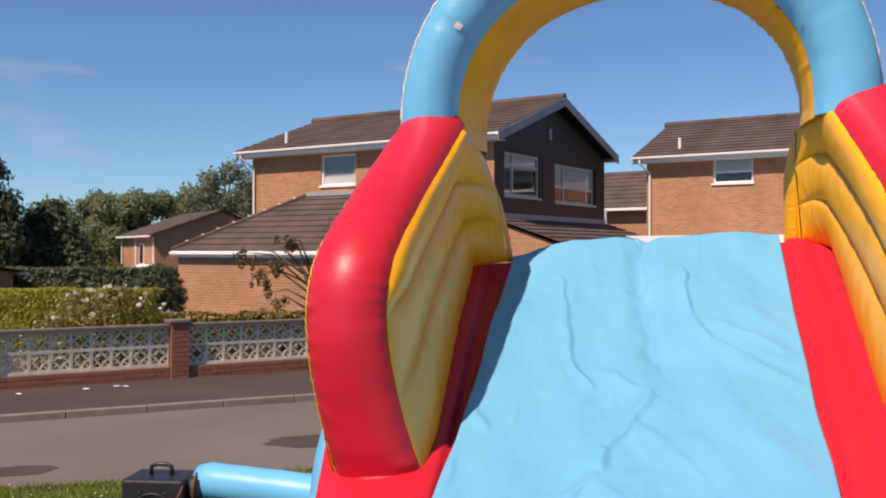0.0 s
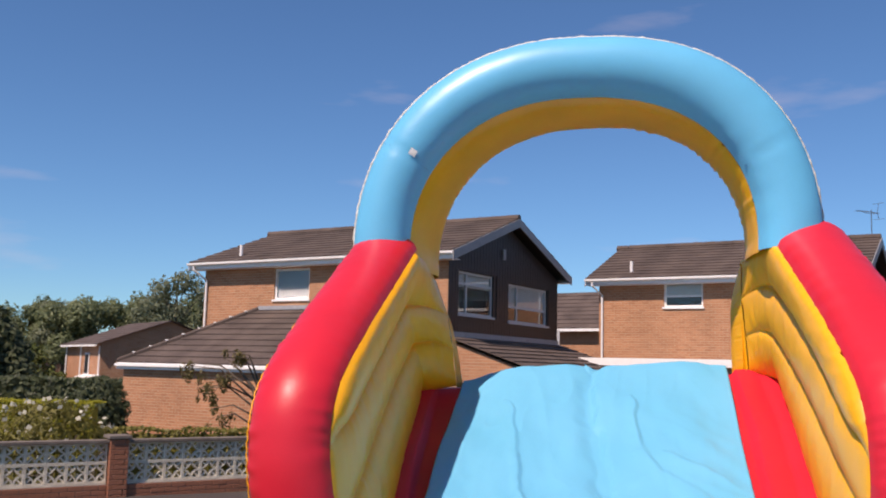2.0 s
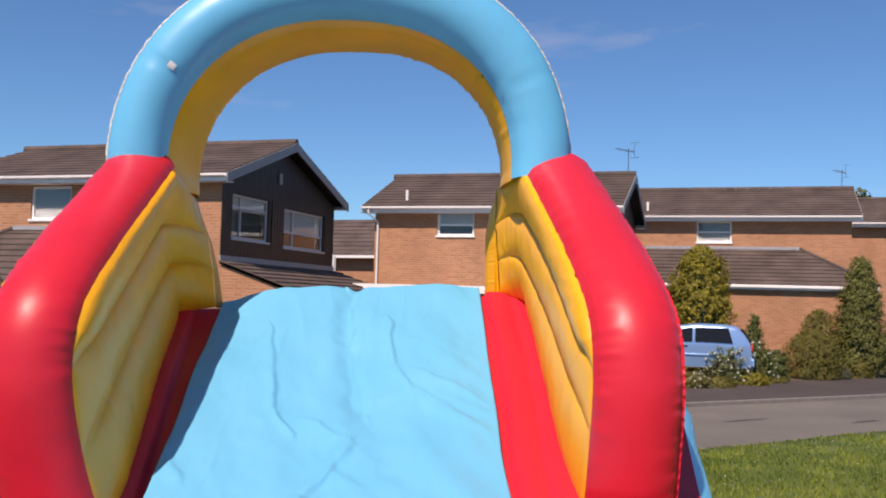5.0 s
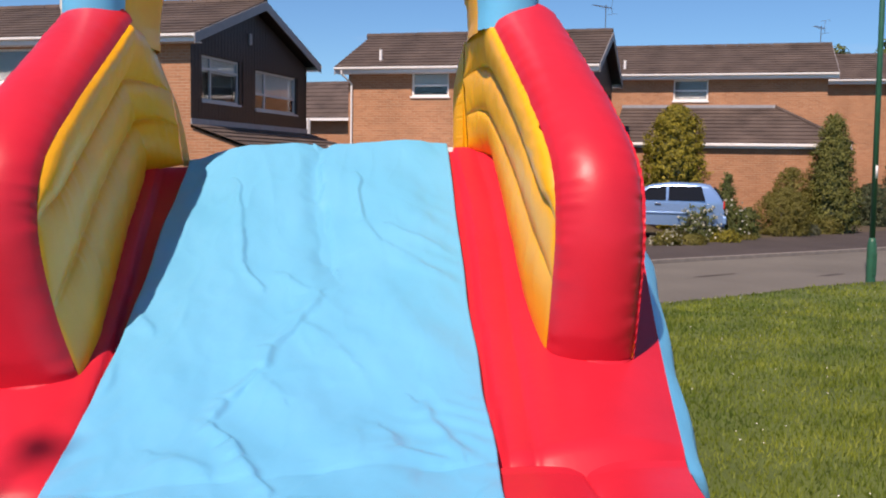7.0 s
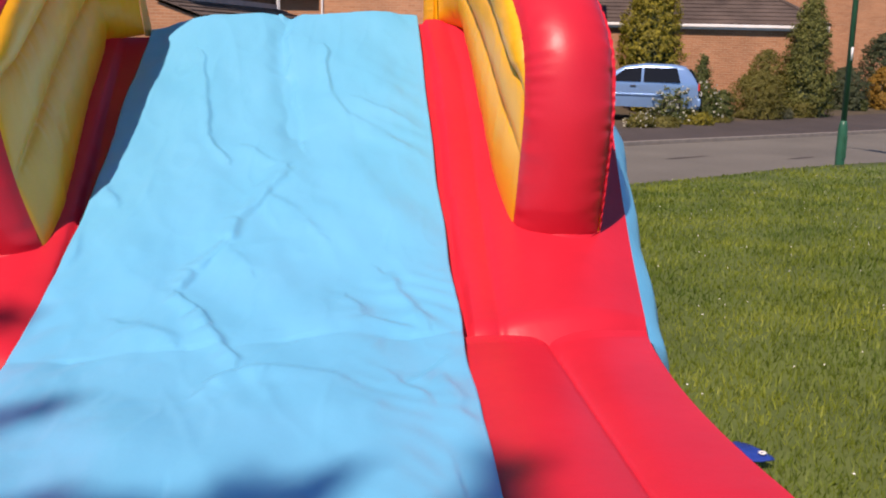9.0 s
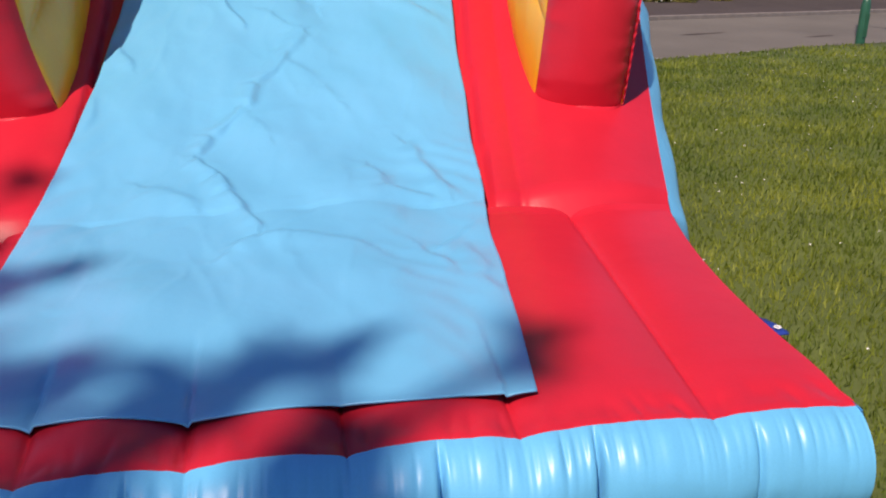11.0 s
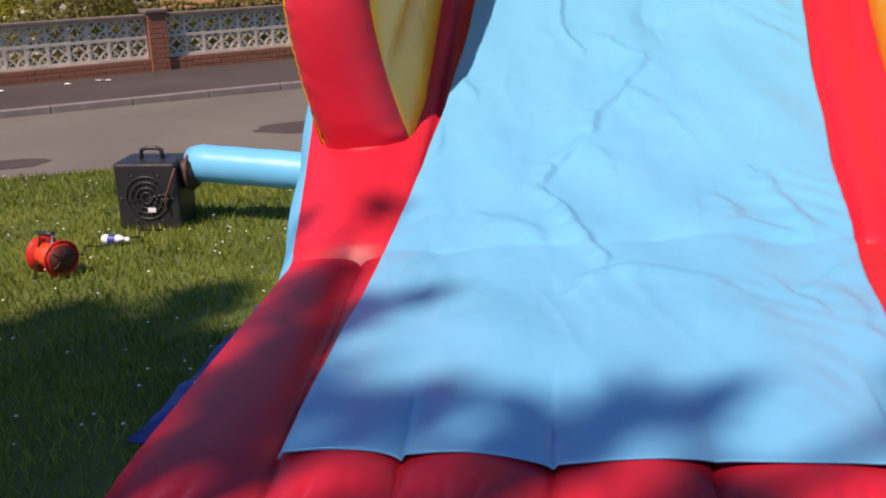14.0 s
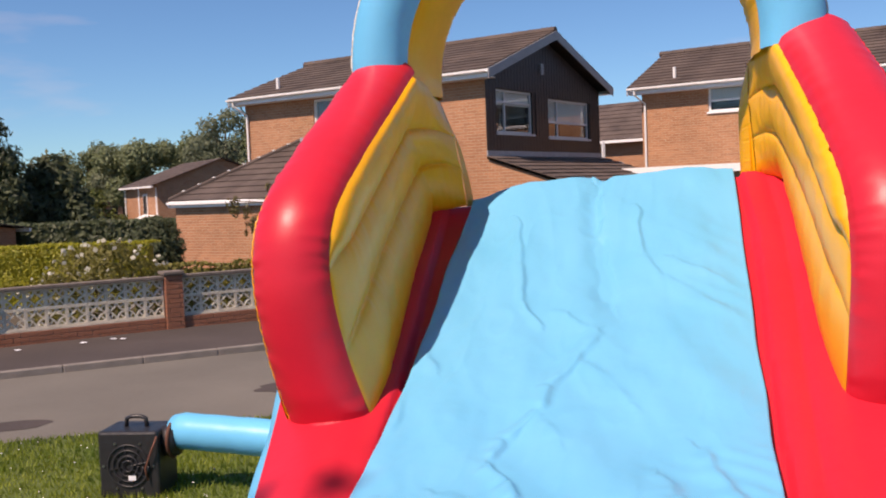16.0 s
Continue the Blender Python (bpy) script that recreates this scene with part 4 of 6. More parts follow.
    for xe, s in ((-over, -1), (width + over, 1)):
        bm = bmesh.new()
        box(bm, min(xe, xe - s * 0.025), -gov, e_z - 0.20, max(xe, xe - s * 0.025), length + gov, e_z - 0.005)
        part("fascia", bm, WHITE, h, "white fascia board")
        bm = bmesh.new()
        box(bm, min(xe - s * 0.03, xe - s * over), -gov, e_z - 0.205, max(xe - s * 0.03, xe - s * over), length + gov, e_z - 0.185)
        part("soffit", bm, WHITE, h)
        bm = bmesh.new()
        gx = xe + s * 0.055
        sec = [(-0.055, 0.0), (-0.05, -0.045), (0, -0.065), (0.05, -0.045), (0.055, 0.0)]
        rows = [[bm.verts.new((gx + a, yy, e_z - 0.03 + b)) for a, b in sec] for yy in (-gov, length + gov)]
        rows2 = [[bm.verts.new((gx + a * 0.88, yy, e_z - 0.026 + b * 0.88)) for a, b in sec] for yy in (-gov, length + gov)]
        for rr in (rows, rows2):
            for q in range(4):
                bm.faces.new((rr[0][q], rr[0][q + 1], rr[1][q + 1], rr[1][q]))
        part("gutter", bm, WHITE, h, "white gutter")
    bm = bmesh.new()
    yy = length - 0.12
    tube(bm, [(-over - 0.05, yy + 0.2, e_z - 0.1), (-over - 0.05, yy + 0.2, e_z - 0.22), (-0.06, yy, e_z - 0.5), (-0.06, yy, 0.1)], 0.034, 8)
    part("downpipe", bm, WHITE, h, "white downpipe")
    bm = bmesh.new()
    fy = vent_at
    fx = -over + 0.55
    fz = e_z + (ridge - e_z) * 0.55 / (width / 2 + over)
    tube(bm, [(fx, fy, fz - 0.05), (fx, fy, fz + 0.34)], 0.05, 8)
    part("vent_pipe", bm, WHITE, h, "white soil vent pipe")
    for a in side_wins:
        window(h, "x", 0.0, *a[:4], **a[4])
    for a in gable_wins:
        window(h, "y", 0.0, *a[:4], **a[4])
    return h


def lean_to(parent, x0, x1, y0, y1, wall, top, hip, dabs=True, name="garage"):
    """A single-storey garage against the side wall (x from x0 to 0), its tiled roof rising to the wall, with a hip at one end."""
    rnd = random.Random(7)
    g = root(name, parent.matrix_world.copy(), "brick garage with a hipped tiled lean-to roof", "garage", "garages")
    bm = bmesh.new()
    box(bm, x0, y0, -0.5, x0 + 0.22, y1, wall - 0.16)
    part("garage_wall", bm, BRICK, g, "orange brick wall")
    for yy in (y0, y1 - 0.22):
        bm = bmesh.new()
        box(bm, x0 + 0.22, yy, 0, x1 - 0.003, yy + 0.22, wall)
        part("garage_wall", bm, BRICK, g)
    o = 0.12
    hy = 2.3
    ya, yb = (y0 - o, y1 + o)
    ta, tb = (ya, yb - hy) if hip == "far" else (ya + hy, yb)
    bm = bmesh.new()
    tiled(bm, (x0 - o, ya, wall), (x0 - o, yb, wall), (x1 - 0.01, ta, top), (x1 - 0.01, tb, top), 36, 10, rnd)
    rf = tagged(part("roof", bm, TILE, g, "brown concrete roof tiles"), kind="stuff")
    bm = bmesh.new()
    if hip == "far":
        tiled(bm, (x0 - o, yb, wall), (x1, yb, wall), (x1 - 0.02, tb, top), (x1 - 0.01, tb, top), 11, 10, rnd)
    else:
        tiled(bm, (x0 - o, ya, wall), (x1, ya, wall), (x1 - 0.02, ta, top), (x1 - 0.01, ta, top), 11, 10, rnd)
    tagged(part("hip_roof", bm, TILE, g), kind="stuff")
    hp = ((x0 - o, yb, wall + 0.03), (x1 - 0.02, tb, top + 0.03)) if hip == "far" else ((x0 - o, ya, wall + 0.03), (x1 - 0.02, ta, top + 0.03))
    bm = bmesh.new()
    a, b = Vector(hp[0]), Vector(hp[1])
    for k in range(9):
        tube(bm, [a.lerp(b, k / 9), a.lerp(b, (k + 0.95) / 9) + Vector((0, 0, 0.01))], 0.08, 7)
    part("hip_tiles", bm, TILE, rf)
    for k in range(1, 9) if dabs else ():
        q = a.lerp(b, k / 9) + Vector((0, 0, 0.075))
        part("mortar_dab", boxm(q.x - 0.05, q.y - 0.05, q.z - 0.02, q.x + 0.05, q.y + 0.05, q.z + 0.02, 0.012), BLIND, rf, "pale mortar at the hip joint")
    bm = bmesh.new()
    box(bm, x1 - 0.16, ta, top - 0.02, x1 - 0.004, tb, top + 0.09)
    part("flashing", bm, LEAD, g, "grey lead flashing")
    for p, q, nm in (((x0 - o - 0.025, ya, wall - 0.17), (x0 - o, yb, wall - 0.0), "fascia"), ((x0 - o - 0.10, ya, wall - 0.09), (x0 - o - 0.027, yb, wall - 0.02), "gutter"), ((x0 - o + 0.002, ya, wall - 0.165), (x0, yb, wall - 0.145), "soffit")):
        bm = bmesh.new()
        box(bm, *p, *q)
        part(nm, bm, WHITE if nm != "soffit" else DARKWOOD, g, "white " + nm if nm != "soffit" else "")
    yy = yb if hip == "far" else ya - 0.025
    bm = bmesh.new()
    box(bm, x0 - o, yy, wall - 0.17, x1, yy + 0.025, wall)
    part("fascia", bm, WHITE, g, "white fascia")
    return g


U = Vector((-math.sin(radians(HROT)), math.cos(radians(HROT)), 0))
W = Vector((math.cos(radians(HROT)), math.sin(radians(HROT)), 0))


def corner(eave_pt, over=0.36, gov=0.32):
    """The wall corner under the near end of an eave."""
    p = Vector((*eave_pt, 0)) + W * over + U * gov
    return (p.x, p.y)


EAVE = 4.75 - GROUND_H - 0.10
RISE = 1.30
c1 = corner((1.33, 23.67))
LEN1 = 8.4
blind = dict(trans=None, blind=0.97, bmat=BLINDGREY)
side1 = [(4.45, 3.89, 5.71, 4.76)]
gab1 = [(0.52, 3.48, 2.42, 4.60), (3.32, 3.42, 5.90, 4.50)]
h1 = house((*c1, GROUND_H), LEN1, 6.6, EAVE, RISE, "brick house with a dark clad gable and brown tiled roof",
           side1, gab1, [(*side1[0], blind)],
           [(*gab1[0], dict(mull=(1.02,), trans=4.28, fmat=FRAMEGREY, blind=0.35)), (*gab1[1], dict(mull=(3.95,), trans=3.86, fmat=FRAMEGREY, blind=0.62))], True, 7.2)
lean_to(h1, -2.90, 0, 1.2, 8.3, 2.04, 3.62, "far")
part("vent_cover", boxm(2.86, -0.07, 5.12, 3.02, -0.024, 5.42, 0.01), BARGE, h1, "small grey vent cover")


def porch(parent, depth, width, high, low):
    """A single-storey front extension below the gable, its roof sloping down to the road."""
    rnd = random.Random(5)
    g = root("front_extension", parent.matrix_world.copy(), "brick front extension with a sloping tiled roof", "extension", "front extensions")
    for x0 in (0.0, width - 0.22):
        bm = bmesh.new()
        sec = [(-0.003, -0.5), (-0.003, high - 0.08), (-depth, low - 0.08), (-depth, -0.5)]
        v = [bm.verts.new((x0, y, z)) for y, z in sec] + [bm.verts.new((x0 + 0.22, y, z)) for y, z in sec]
        for f in ((0, 1, 2, 3), (7, 6, 5, 4), (0, 4, 5, 1), (1, 5, 6, 2), (2, 6, 7, 3), (3, 7, 4, 0)):
            bm.faces.new([v[k] for k in f])
        part("cheek_wall", bm, BRICK, g, "orange brick wall")
    part("front_wall", boxm(0.22, -depth, -0.5, width - 0.22, -depth + 0.22, low - 0.12), BRICK, g)
    bm = bmesh.new()
    tiled(bm, (-0.12, -depth - 0.25, low - 0.06), (width + 0.12, -depth - 0.25, low - 0.06), (-0.12, -0.03, high), (width + 0.12, -0.03, high), 18, 7, rnd)
    tagged(part("roof", bm, TILE, g, "brown concrete roof tiles"), kind="stuff")
    part("fascia", boxm(-0.12, -depth - 0.29, low - 0.24, width + 0.12, -depth - 0.255, low - 0.05), WHITE, g, "white fascia")
    part("flashing", boxm(-0.05, -0.06, high, width, -0.026, high + 0.14), LEAD, g, "grey lead flashing")
    return g


porch(h1, 2.0, 6.6, 2.88, 2.22)

c2 = corner((12.77, 25.45))
side2 = [(4.30, 4.10, 5.50, 4.86)]
gab2 = [(0.52, 3.50, 2.30, 4.60), (3.28, 3.46, 5.20, 4.50)]
h2 = house((*c2, GROUND_H), 7.6, 5.5, EAVE, RISE, "brick house with a white window under its tiled roof",
           side2, gab2, [(*side2[0], dict(trans=4.44, blind=0.56))], [(*gab2[0], dict(mull=(1.02,), fmat=BARGE)), (*gab2[1], dict(mull=(3.8,), fmat=BARGE))], True, 6.6)
fl = root("garage", h2.matrix_world.copy(), "flat roofed garage with a white fascia", "garage", "garages")
part("garage_wall", boxm(-2.5, 0.6, -0.5, -2.28, 7.4, 2.32), BRICK, fl)
part("garage_wall", boxm(-2.28, 7.18, -0.5, -0.004, 7.4, 2.32), BRICK, fl)
part("garage_wall", boxm(-2.28, 0.6, -0.5, -0.004, 0.82, 2.32), BRICK, fl)
part("flat_roof", boxm(-2.6, 0.5, 2.32, -0.004, 7.5, 2.42), LEAD, fl)
part("fascia", boxm(-2.64, 0.5, 2.29, -2.602, 7.5, 2.50), WHITE, fl, "white fascia")

c3 = corner((23.9, 28.78))
side3 = [(4.17, 4.01, 5.44, 4.80)]
h3 = house((*c3, 0.30), 8.4, 5.5, EAVE, RISE, "brick house with a white sash window above its garage",
           side3, [], [(*side3[0], dict(trans=4.40, blind=0.97, bmat=BLINDGREY))], [], False, 7.3)
lean_to(h3, -3.15, 0, -0.40, 7.2, 2.36, 3.76, "near", False)
c4 = corner((33.05, 32.2))
h4 = house((*c4, 0.75), 9.5, 5.5, EAVE, RISE, "brick house further along the road", [], [], [], [], False, 7.3)


def aerial(at, h, name="television_aerial"):
    a = root(name, pose(*at, 0, 0, 30), "thin metal television aerial on the roof ridge", "aerial", "aerials")
    bm = bmesh.new()
    tube(bm, [(0, 0, -0.25), (0, 0, h)], 0.018, 6)
    part("mast", bm, STEEL, a)
    bm = bmesh.new()
    tube(bm, [(-0.75, 0, h - 0.1), (0.35, 0, h - 0.06)], 0.012, 5)
    for k in range(9):
        x = -0.7 + k * 0.12
        tube(bm, [(x, -0.12, h - 0.1), (x, 0.12, h - 0.1)], 0.005, 4)
    for k in (-1, 1):
        tube(bm, [(0.32, 0, h - 0.06), (0.40, 0, h + k * 0.25)], 0.008, 4)
        tube(bm, [(0.40, -0.18, h + k * 0.25), (0.40, 0.18, h + k * 0.25)], 0.008, 4)
    part("antenna", bm, STEEL, a)
    return a


RZ = GROUND_H + EAVE + RISE + 0.12
p = Vector((*c2, 0)) + W * 3.3 + U * 0.0
aerial((p.x, p.y, RZ), 0.95)
p = Vector((*c3, 0)) + W * 3.4 + U * 0.05
aerial((p.x, p.y, RZ + 0.55), 0.85)

# houses further off
def far_house(at, rot, length, width, eave, rise, label, wins):
    rnd = random.Random(3)
    h = root("house", pose(*at, 0, 0, rot), label, "house", "far houses")
    bm = bmesh.new()
    box(bm, 0, 0, -1.5, width, length, eave)
    v = [bm.verts.new(p) for p in ((0, 0, eave), (width, 0, eave), (width / 2, 0, eave + rise), (0, length, eave), (width, length, eave), (width / 2, length, eave + rise))]
    for f in ((0, 1, 2), (5, 4, 3), (0, 3, 5, 2), (1, 4, 5, 2)):
        bm.faces.new([v[k] for k in f])
    part("wall", bm, BRICK, h, "brick walls")
    for s in (-1, 1):
        bm = bmesh.new()
        xe = -0.4 if s < 0 else width + 0.4
        ze = eave - rise * 0.8 / width
        tiled(bm, (xe, -0.3, ze + 0.05), (xe, length + 0.3, ze + 0.05), (width / 2, -0.3, eave + rise + 0.06), (width / 2, length + 0.3, eave + rise + 0.06), 18, 9, rnd)
        tagged(part("roof", bm, TILE, h, "brown tiled roof"), kind="stuff")
        part("fascia", boxm(xe - 0.05, -0.3, ze - 0.08, xe + 0.05, length + 0.3, ze + 0.04), WHITE, h)
    for ax, a0, z0, a1, z1 in wins:
        bm = bmesh.new()
        if ax == "x":
            box(bm, -0.06, a0, z0, -0.01, a1, z1)
        else:
            box(bm, a0, -0.06, z0, a1, -0.01, z1)
        if a1 - a0 < 0.4:
            part("downpipe", bm, WHITE, h, "white downpipe")
            continue
        w = part("window", bm, WHITE, h, "white framed window")
        bm = bmesh.new()
        m_ = 0.1
        if ax == "x":
            box(bm, -0.075, a0 + m_, z0 + m_, -0.062, a1 - m_, z1 - m_)
        else:
            box(bm, a0 + m_, -0.075, z0 + m_, a1 - m_, -0.062, z1 - m_)
        part("pane", bm, BLACK, w)
    return h


fh = far_house((9.6, 40.4, -0.6), 50, 10, 7, 4.45, 1.7, "tiled house glimpsed between its neighbours", [])
bm = bmesh.new()
box(bm, -0.05, -0.05, -0.5, 0.05, 0.05, 3.5)
single("white_post", bm, WHITE, "white painted post beside a far house", "post", m=pose(6.55, 38.6, 0.0, 0, 0, 20))
bm = bmesh.new()
grid(bm, lambda u, v: Vector((-0.45 - 0.05 * v * v, 2.1 + 0.34 * v * math.cos(2 * math.pi * u), 3.0 + 0.38 * v * math.sin(2 * math.pi * u))), 20, 5)
tube(bm, [(0.0, 2.1, 2.8), (-0.45, 2.1, 2.95)], 0.03, 6)
part("satellite_dish", bm, LEAD, fh, "grey satellite dish", True)
pf = far_house((-18.0, 60.3, -1.3), 32, 8.0, 8.5, 4.2, 1.5, "far brick house with white downpipes", [("x", 2.4, 2.2, 3.4, 3.6), ("x", 0.1, 0.2, 0.30, 4.0), ("x", 4.4, 0.2, 4.6, 4.0), ("x", 8.1, 0.2, 8.3, 4.0)])
bm = bmesh.new()
v = [bm.verts.new(p) for p in ((-1.7, -0.2, 1.62), (-0.02, -0.2, 2.25), (-0.02, 3.6, 2.25), (-1.7, 3.6, 1.62), (-1.7, -0.2, 1.40), (-0.02, -0.2, 2.03), (-0.02, 3.6, 2.03), (-1.7, 3.6, 1.40))]
for f in ((0, 1, 2, 3), (7, 6, 5, 4), (0, 4, 5, 1), (1, 5, 6, 2), (2, 6, 7, 3), (3, 7, 4, 0)):
    bm.faces.new([v[k] for k in f])
part("porch_canopy", bm, WHITE, pf, "white sloping porch canopy")
for yy in (-0.1, 3.5):
    part("porch_post", boxm(-1.62, yy - 0.05, -0.5, -1.52, yy + 0.05, 1.42), WHITE, pf)
far_house((-40.5, 110.0, -3.5), 40, 6, 6, 6.3, 2.0, "small far brick house among trees", [("x", 1.0, 4.2, 2.6, 5.6), ("x", 3.2, 4.2, 4.8, 5.6)])
far_house((-16.5, 30.2, -0.9), 70, 7, 4, 1.95, 0.25, "low pale outbuilding behind the hedge", [])

# ---------- foliage ----------
def crown(bm, blobs, n, size, rnd, squash=1.0):
    """Leaf clumps: small bent quads spread through and over blobs (centre, radius)."""
    tot = sum(r ** 2 for _, r in blobs)
    for c, r in blobs:
        k = int(n * r * r / tot)
        for _ in range(k):
            d = Vector((rnd.gauss(0, 1), rnd.gauss(0, 1), rnd.gauss(0, 1))).normalized()
            rad = r * (rnd.random() ** 0.33) * (0.75 + 0.35 * noise.noise(d * 2.2 + Vector(c)))
            p = Vector(c) + Vector((d.x * rad, d.y * rad, d.z * rad * squash))
            s = size * rnd.uniform(0.6, 1.4)
            t = (d + Vector((rnd.uniform(-1, 1), rnd.uniform(-1, 1), rnd.uniform(-0.6, 1))) * 0.9).normalized()
            a = t.orthogonal().normalized()
            a = (a * math.cos(rnd.random() * 6.3) + t.cross(a) * math.sin(rnd.random() * 6.3)).normalized()
            b = t.cross(a)
            v = [bm.verts.new(q) for q in (p - a * s, p - b * s * 0.45, p + a * s + t * s * 0.2, p + b * s * 0.45)]
            bm.faces.new(v)


def tree(name, at, height, spread, leaf, label, n=5000, size=0.16, seed=1, trunk=0.35, blobs=None, category="tree", group=""):
    rnd = random.Random(seed)
    t = root(name, pose(*at), label, category, group)
    bm = bmesh.new()
    tube(bm, [(0, 0, -0.15), (0.05, 0.02, height * 0.2), (0.0, 0.1, height * 0.45), (0.1, 0.05, height * 0.75)], 0.1, 9, True, [trunk * 1.25, trunk, trunk * 0.75, trunk * 0.25])
    B = blobs or [((rnd.uniform(-1, 1) * spread * 0.6, rnd.uniform(-1, 1) * spread * 0.6, height * rnd.uniform(0.45, 0.9)), spread * rnd.uniform(0.28, 0.5)) for _ in range(11)]
    for c, r in B:
        z0 = min(height * 0.5, c[2] * 0.7)
        mid = Vector((c[0] * 0.45, c[1] * 0.45, lerp(z0, c[2], 0.55)))
        tube(bm, [(0.02, 0.08, z0), mid, c], 0.05, 6, True, [trunk * 0.32, trunk * 0.2, trunk * 0.06])
    part("trunk", bm, BARK, t, "", True)
    bm = bmesh.new()
    crown(bm, B, n, size, rnd)
    part("crown", bm, leaf, t)
    return t


def shrub(at, r, h, leaf, label, n=1600, size=0.07, seed=3, cone=0.0, flowers=0, name="shrub"):
    rnd = random.Random(seed)
    t = root(name, pose(*at), label, "shrub", "garden shrubs")
    bm = bmesh.new()
    for k in range(4):
        a = rnd.random() * 6.28
        tube(bm, [(0, 0, -0.05), (math.cos(a) * r * 0.25, math.sin(a) * r * 0.25, h * 0.3), (math.cos(a) * r * 0.5, math.sin(a) * r * 0.5, h * 0.6)], 0.02, 5)
    part("stem", bm, BARK, t)
    bm = bmesh.new()
    def skin(a, z):
        """Radius of the outline at an angle and a height, both as shares."""
        if cone == 2:
            prof = max(0, 1 - ((z - 0.48) / 0.52) ** 2) ** 0.62 if z > 0.48 else lerp(0.35, 1.0, z / 0.48)
        elif cone:
            prof = (1 - z) ** 0.6 * (1 - 0.15 * (1 - z))
        else:
            prof = math.sqrt(max(0, 1 - (1.75 * z - 0.75) ** 2)) if z > 0.43 else 1.0 - 0.12 * (0.43 - z)
        lump = 1 + (0.30 if cone else 0.14) * noise.noise((math.cos(a) * 2.0 + at[0], math.sin(a) * 2.0, z * 4.0)) + 0.10 * noise.noise((math.cos(a) * 5, math.sin(a) * 5, z * 9 + at[1]))
        return r * prof * lump

    def leaf_at(p, d, s):
        e = d.orthogonal().normalized()
        g = rnd.random() * 6.3
        e = (e * math.cos(g) + d.cross(e) * math.sin(g)).normalized()
        f = d.cross(e)
        bm.faces.new([bm.verts.new(q) for q in (p - e * s, p - f * s * 0.45, p + e * s + d * s * 0.3, p + f * s * 0.45)])

    pts = []
    # inner leaves
    for i in range(n // 2):
        a, z = rnd.random() * 2 * math.pi, rnd.random()
        rr = skin(a, z) * rnd.uniform(0.55, 0.92)
        leaf_at(Vector((math.cos(a) * rr, math.sin(a) * rr, z * h * 0.97)), Vector((math.cos(a), math.sin(a), rnd.uniform(-0.3, 0.9))).normalized(), size * rnd.uniform(0.7, 1.4))
    # tufts over the skin, the conifers' pointing up and out
    per = 24
    tuft = (0.11 if cone else 0.075) * r + 0.05
    for i in range(int(n * 2.4) // per):
        a, z = rnd.random() * 2 * math.pi, rnd.random() ** 0.9
        rr = skin(a, z) * rnd.uniform(0.86, 1.06)
        c = Vector((math.cos(a) * rr, math.sin(a) * rr, z * h))
        out = Vector((math.cos(a), math.sin(a), 0.9 if cone else 0.4)).normalized()
        for k in range(per):
            q = rnd.random()
            p = c + out * tuft * 1.5 * (q - 0.4) + Vector((rnd.gauss(0, 1), rnd.gauss(0, 1), rnd.gauss(0, 0.8))) * tuft * 0.5 * (1.1 - 0.7 * q)
            p.z = max(p.z, 0.02)
            leaf_at(p, (out + Vector((rnd.uniform(-1, 1), rnd.uniform(-1, 1), rnd.uniform(-1, 1))) * 0.7).normalized(), size * rnd.uniform(0.32, 0.75))
        pts.append(c + out * tuft)
        pts.append(c + out * tuft * 0.7 + Vector((rnd.uniform(-1, 1), rnd.uniform(-1, 1), 0)) * tuft * 0.6)
    part("foliage", bm, leaf, t)
    if cone:            # inner leaves in a darker green paint the shade between the sprays
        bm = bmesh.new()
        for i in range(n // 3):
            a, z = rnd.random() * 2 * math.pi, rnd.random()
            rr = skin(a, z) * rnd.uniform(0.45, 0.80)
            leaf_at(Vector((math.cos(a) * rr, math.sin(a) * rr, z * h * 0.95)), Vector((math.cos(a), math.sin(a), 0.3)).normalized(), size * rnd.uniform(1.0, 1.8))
        part("inner_shade_leaves", bm, LEAFDARK, t, "inner leaves coloured dark for the shade between sprays")
    if flowers:
        bm = bmesh.new()
        for p in rnd.sample(pts, min(flowers, len(pts))):
            q = p * 1.04
            s = size * rnd.uniform(0.5, 0.9)
            m = pose(*q, rnd.uniform(0, 360), rnd.uniform(0, 360), 0)
            bm.faces.new([bm.verts.new(m @ Vector(c)) for c in ((s, 0, 0), (0, s, 0), (-s, 0, 0), (0, -s, 0))])
        part("blossom", bm, LEAFWHITE, t, "creamy white blossom")
    return t



# ---------- garden wall ----------
WA, WB = Vector((-6.55, 13.98, 0)), Vector((-2.31, 16.60, 0))
WDIR = (WB - WA).normalized()
WROT = math.degrees(math.atan2(WDIR.y, WDIR.x))
PIL = Vector((-4.33, 15.33, 0))              # corner of the seen pier
WZ = Z_PAVE + 0.0
gw = root("garden_wall", pose(PIL.x, PIL.y, WZ, 0, 0, WROT), "red brick garden wall with pierced concrete screen blocks", "garden wall")
BASE_H = 0.225
blk = None


